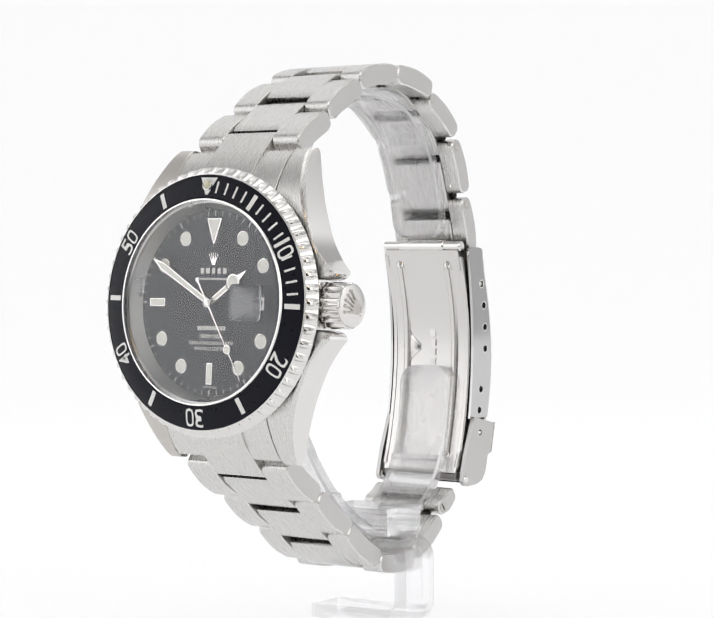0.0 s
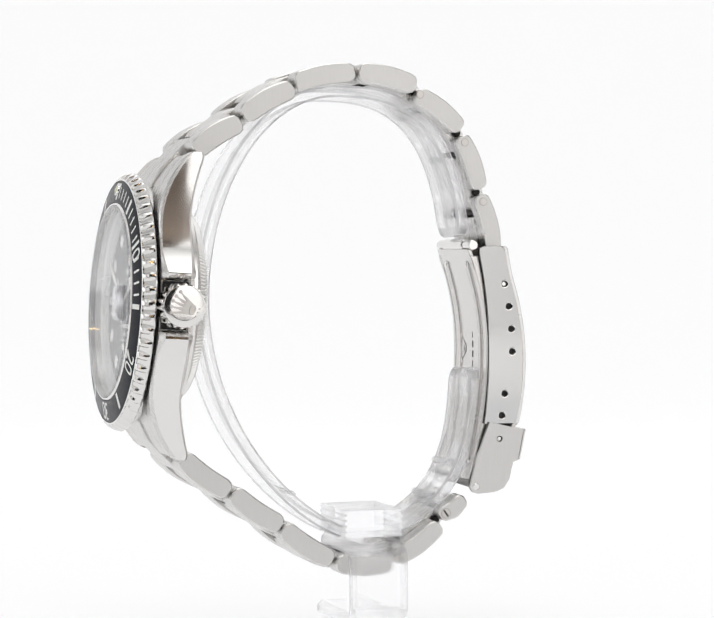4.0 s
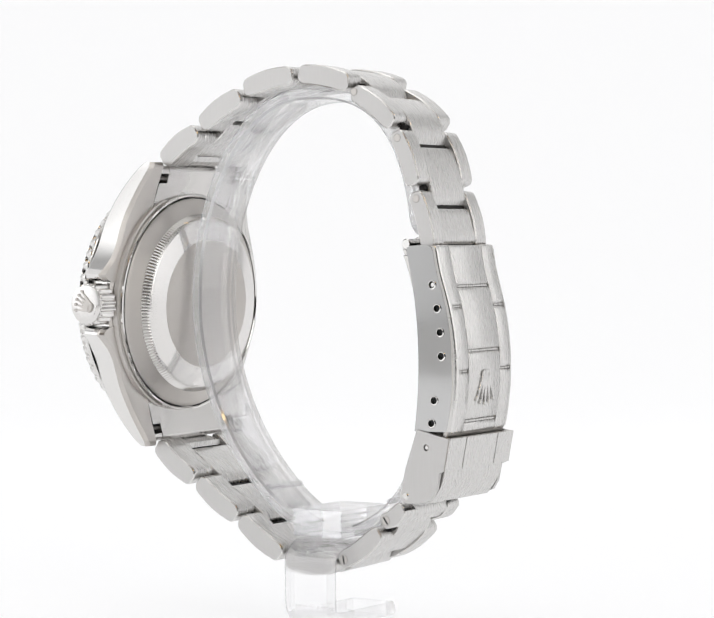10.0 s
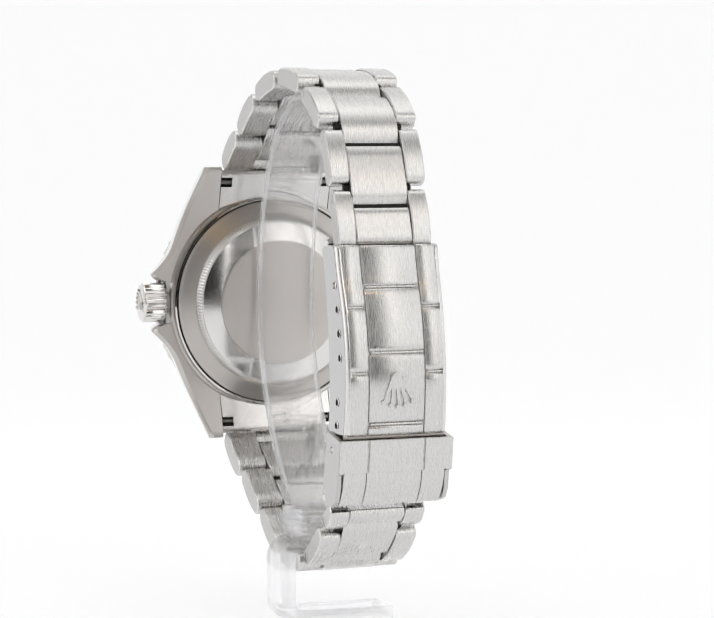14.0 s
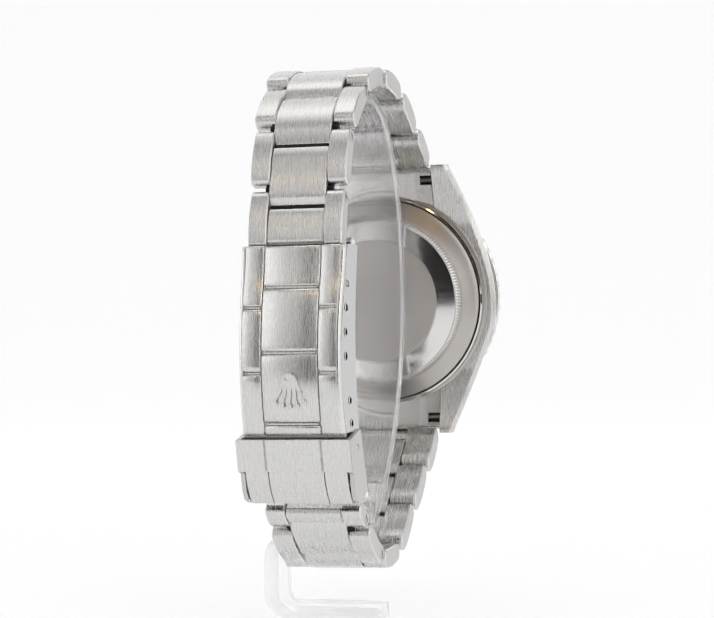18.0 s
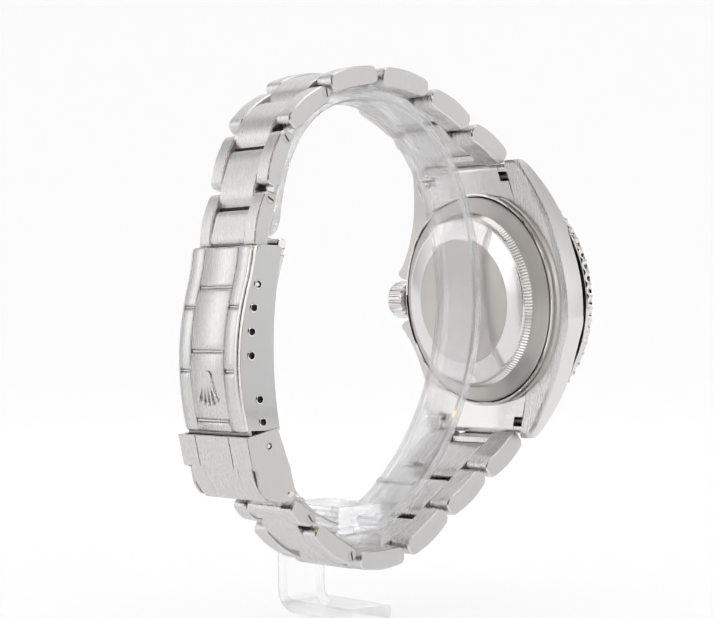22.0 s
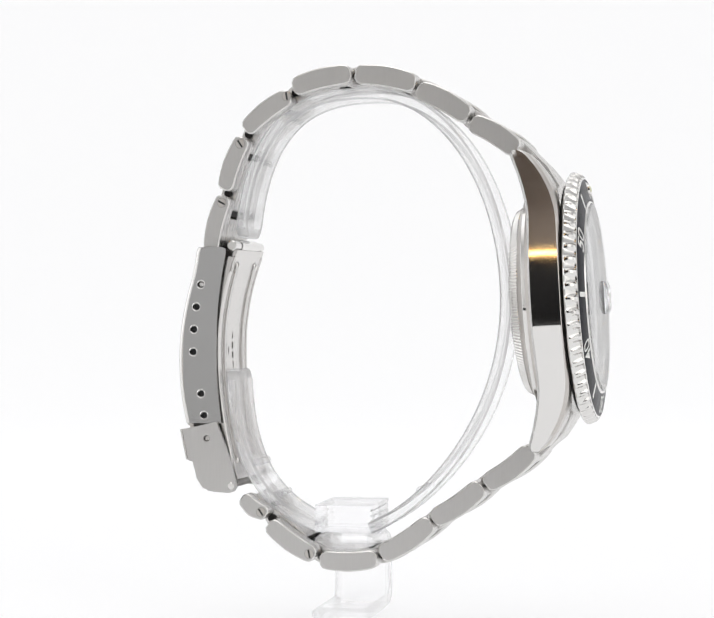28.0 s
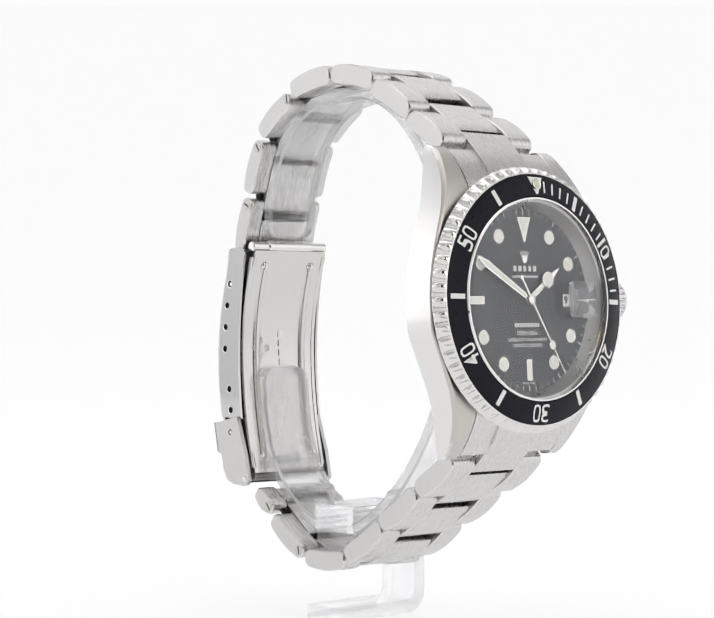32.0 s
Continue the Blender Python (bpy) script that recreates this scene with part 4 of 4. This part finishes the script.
    for k in range(5):
        part("stamped_bar", box(-0.9 + 0.1 * k, 0.5, -0.55, 0.55, 0, 0.15, 0.07), blade_steel, bl, "", 30, relief @ Matrix.Translation((0.6, 4.2 - 1.6 * k, 0)))
    dome = solid_lathe([(0.62, 0), (0.5, 0.1), (0.3, 0.16), (0.1, 0.18)], 20)
    for k in range(5):
        a = radians(50 + 20 * k)
        spot = relief @ Matrix.Translation((-2.0 - 3.2 * math.sin(a), 1.8 + 3.2 * math.cos(a), 0))
        part("stamped_dot", dome.copy(), blade_steel, bl, "", 60, spot)
        spoke = box(-1.3, 1.3, -0.28, 0.28, 0, 0.12, 0.1)
        part("stamped_ray", spoke, blade_steel, bl, "", 60, relief @ Matrix.Translation((-2.0 - 1.5 * math.sin(a), 1.8 + 1.5 * math.cos(a), 0)) @ Matrix.Rotation(a + math.pi / 2, 4, "Z"))
    dome.free()
    for r in (1.7, 1.1):
        part("stamped_ring", ring_lathe([(r - 0.25, 0), (r - 0.12, 0.16), (r + 0.12, 0.16), (r + 0.25, 0)], 30), blade_steel, bl, "", 30, relief @ Matrix.Translation((0, -5.8, 0)))


clasp()


def link_screws():
    for chain, i, k in ((TOP, 4, 0.04), (TOP, 5, 0.12), (TOP, 6, 0.12), (LOW, 4, 0.1), (LOW, 5, 0.2)):
        y0, z0, y1, z1, half, th = chain[i]
        y, z = mix(y0, y1, k), mix(z0, z1, k)
        for s in (1, -1):
            plain = s > 0 and chain is TOP      # on the crown's side the upper pins end flat
            r = 0.58 if plain else 0.72
            at = link_space(i) @ Matrix.Translation((s * half, y, z)) @ Matrix.Rotation(radians(90 * s), 4, "Y")
            sc = part("pin_end" if plain else "screw", solid_lathe([(r, -0.1), (r, 0.03), (r - 0.08, 0.06)], 20), satin, watch, "", 30, at)
            # Darker ring for the shade round the head.
            part("screw_seat", ring_lathe([(r - 0.02, -0.1), (r - 0.02, 0.01), (r + 0.07, 0.01), (r + 0.07, -0.1)], 20), shaded_steel, sc, "", 30, at)
            if not plain:
                # The slot's shade is a dark bar laid on the head.
                part("slot", box(-0.15, 0.15, -0.64, 0.64, 0.03, 0.07), hole_dark, sc, "", 30, at @ Matrix.Rotation(radians(25 * i), 4, "Z"))


link_screws()


# ---------------------------------------------------------------- the stand
def ring_point(a):
    """Outer line of the C-shaped ring; a in degrees, 0 towards the clasp, 90 up. It is boxier on the clasp's side."""
    c, s = math.cos(radians(a)), math.sin(radians(a))
    if s >= 0:
        k = 0.72 if c > 0 else 1.0
        return Vector((-4.2 + 22.8 * math.copysign(abs(c) ** k, c), -3.5 + 34.1 * s ** k))
    if c > 0:
        return Vector((-1.0 + 21.15 * c ** 1.05, -3.5 - 38.5 * (-s) ** 0.5))
    return Vector((-1.0 - 26.0 * (-c) ** 1.35, -3.5 + 38.5 * s))


def ring_angle(z, clasp_side):
    """Where on its lower half the ring's outer line comes down to height z."""
    e = (-3.5 - z) / 38.5
    return 360 - math.degrees(math.asin(e * e)) if clasp_side else 180 + math.degrees(math.asin(e))


def stand():
    st = thing("watch_stand", "clear acrylic C-ring watch stand on a bent foot", "stand")
    at = Matrix.Translation((SIDE, 0, GROUND))
    n, mids, thick = 168, [], 1.9
    line = [ring_point(10.8 + 344.3 * k / 4000) for k in range(4001)]
    run = [0.0]
    for p, q in zip(line, line[1:]):
        run.append(run[-1] + (q - p).length)
    j = 0
    for k in range(n + 1):      # even steps, closer together towards both ends
        e = k / n
        want = run[-1] * (e - 0.13 * math.sin(2 * math.pi * e))
        while j < 4000 and run[j] < want:
            j += 1
        mids.append(line[j])
    lens = [0.0]
    for p, q in zip(mids, mids[1:]):
        lens.append(lens[-1] + (q - p).length)
    rings = []
    for k, p in enumerate(mids):
        d = (mids[min(k + 1, n)] - mids[max(k - 1, 0)]).normalized()
        m = Vector((d.y, -d.x))
        s = min(lens[k], lens[-1] - lens[k])
        h = 5.0 if s > 3.0 else 2.0 + math.sqrt(max(0.0, 9.0 - (3.0 - s) ** 2))
        q, c = p - m * thick, 0.34
        rings.append([(u - 0.2, v.x, v.y) for u, v in ((-h, p - m * c), (-h + c, p), (h - c, p), (h, p - m * c), (h, q + m * c), (h - c, q), (-h + c, q), (-h, q + m * c))])
    # the block's sides receive the ring, which does not run on inside it
    bm = bmesh.new()
    cut = [k for k, p in enumerate(mids) if p.y < -36 and abs(p.x - 0.55) < 4.3]
    skin(bm, rings[:cut[0]])
    skin(bm, rings[cut[-1] + 1:])
    bm.faces.ensure_lookup_table()
    for f in bm.faces:
        f.normal_update()
        f.material_index = 1 if abs(f.normal.x) > 0.9 or len(f.verts) > 4 else 2 if abs(f.normal.x) > 0.45 else 0
    ring = part("ring", bm, [acrylic, acrylic_edge, acrylic_bevel], st, "clear acrylic open ring", 40, at)
    # moulded ledges across the inner face, above the block
    for a in (ring_angle(-30.8, True), ring_angle(-36.4, True), ring_angle(-35.3, False)):
        p, e = ring_point(a), (ring_point(a + 1) - ring_point(a - 1)).normalized()
        m = Vector((e.y, -e.x))
        o = [p - m * (thick - 0.1) + e * 0.6, p - m * (thick + 0.32) + e * 0.3, p - m * (thick + 0.32) - e * 0.3, p - m * (thick - 0.1) - e * 0.6]
        part("ledge", prism([tuple(v) for v in o], -4.9, 4.5, 0.12), acrylic, ring, "", 30, at)
    # holding block with grooved flanks
    prof = []
    for k in range(5):
        z = -36.6 - 0.9 * k
        prof += [(5.3, z), (5.3, z - 0.55), (5.05, z - 0.62), (5.05, z - 0.75)]
    prof += [(5.1, -41.0)]
    prof = prof + [(-y + 1.1, z) for y, z in reversed(prof)]
    part("holding_block", prism(prof, -5.4, 7.9, 0.1), acrylic_block, st, "clear grooved holding block", 30, at)
    # bent strip: over the block, out beside the bracelet, down and back under it
    path = [(-5.4, -42.45)]
    for k in range(7):
        a = radians(90 - 15 * k)
        path.append((7.4 + 2.5 * math.cos(a), -44.95 + 2.5 * math.sin(a)))
    for k in range(7):
        a = radians(0 - 15 * k)
        path.append((7.4 + 2.5 * math.cos(a), -51.4 + 2.5 * math.sin(a)))
    path.append((-7.8, -53.9))
    v = [Vector(p) for p in path]
    left, right = [], []
    for k, p in enumerate(v):
        d = (v[min(k + 1, len(v) - 1)] - v[max(k - 1, 0)]).normalized()
        m = Vector((-d.y, d.x)) * 1.15
        left.append(p + m)
        right.append(p - m)
    ol = [tuple(p) for p in left + right[::-1]]
    bm = prism(ol, -4.3, 5.4, 0.95, None, lambda p, q, u: (p, u, q))
    for f in bm.faces:
        f.normal_update()
        f.material_index = 1 if abs(f.normal.y) > 0.3 else 0
    part("foot_strip", bm, [acrylic_foot, acrylic_foot_edge], st, "bent clear acrylic foot", 40, at)
    return st


stand_ob = stand()


# ---------------------------------------------------------------- turning
def motions():
    walk(watch, turn_rows())
    walk(stand_ob, turn_rows())


motions()
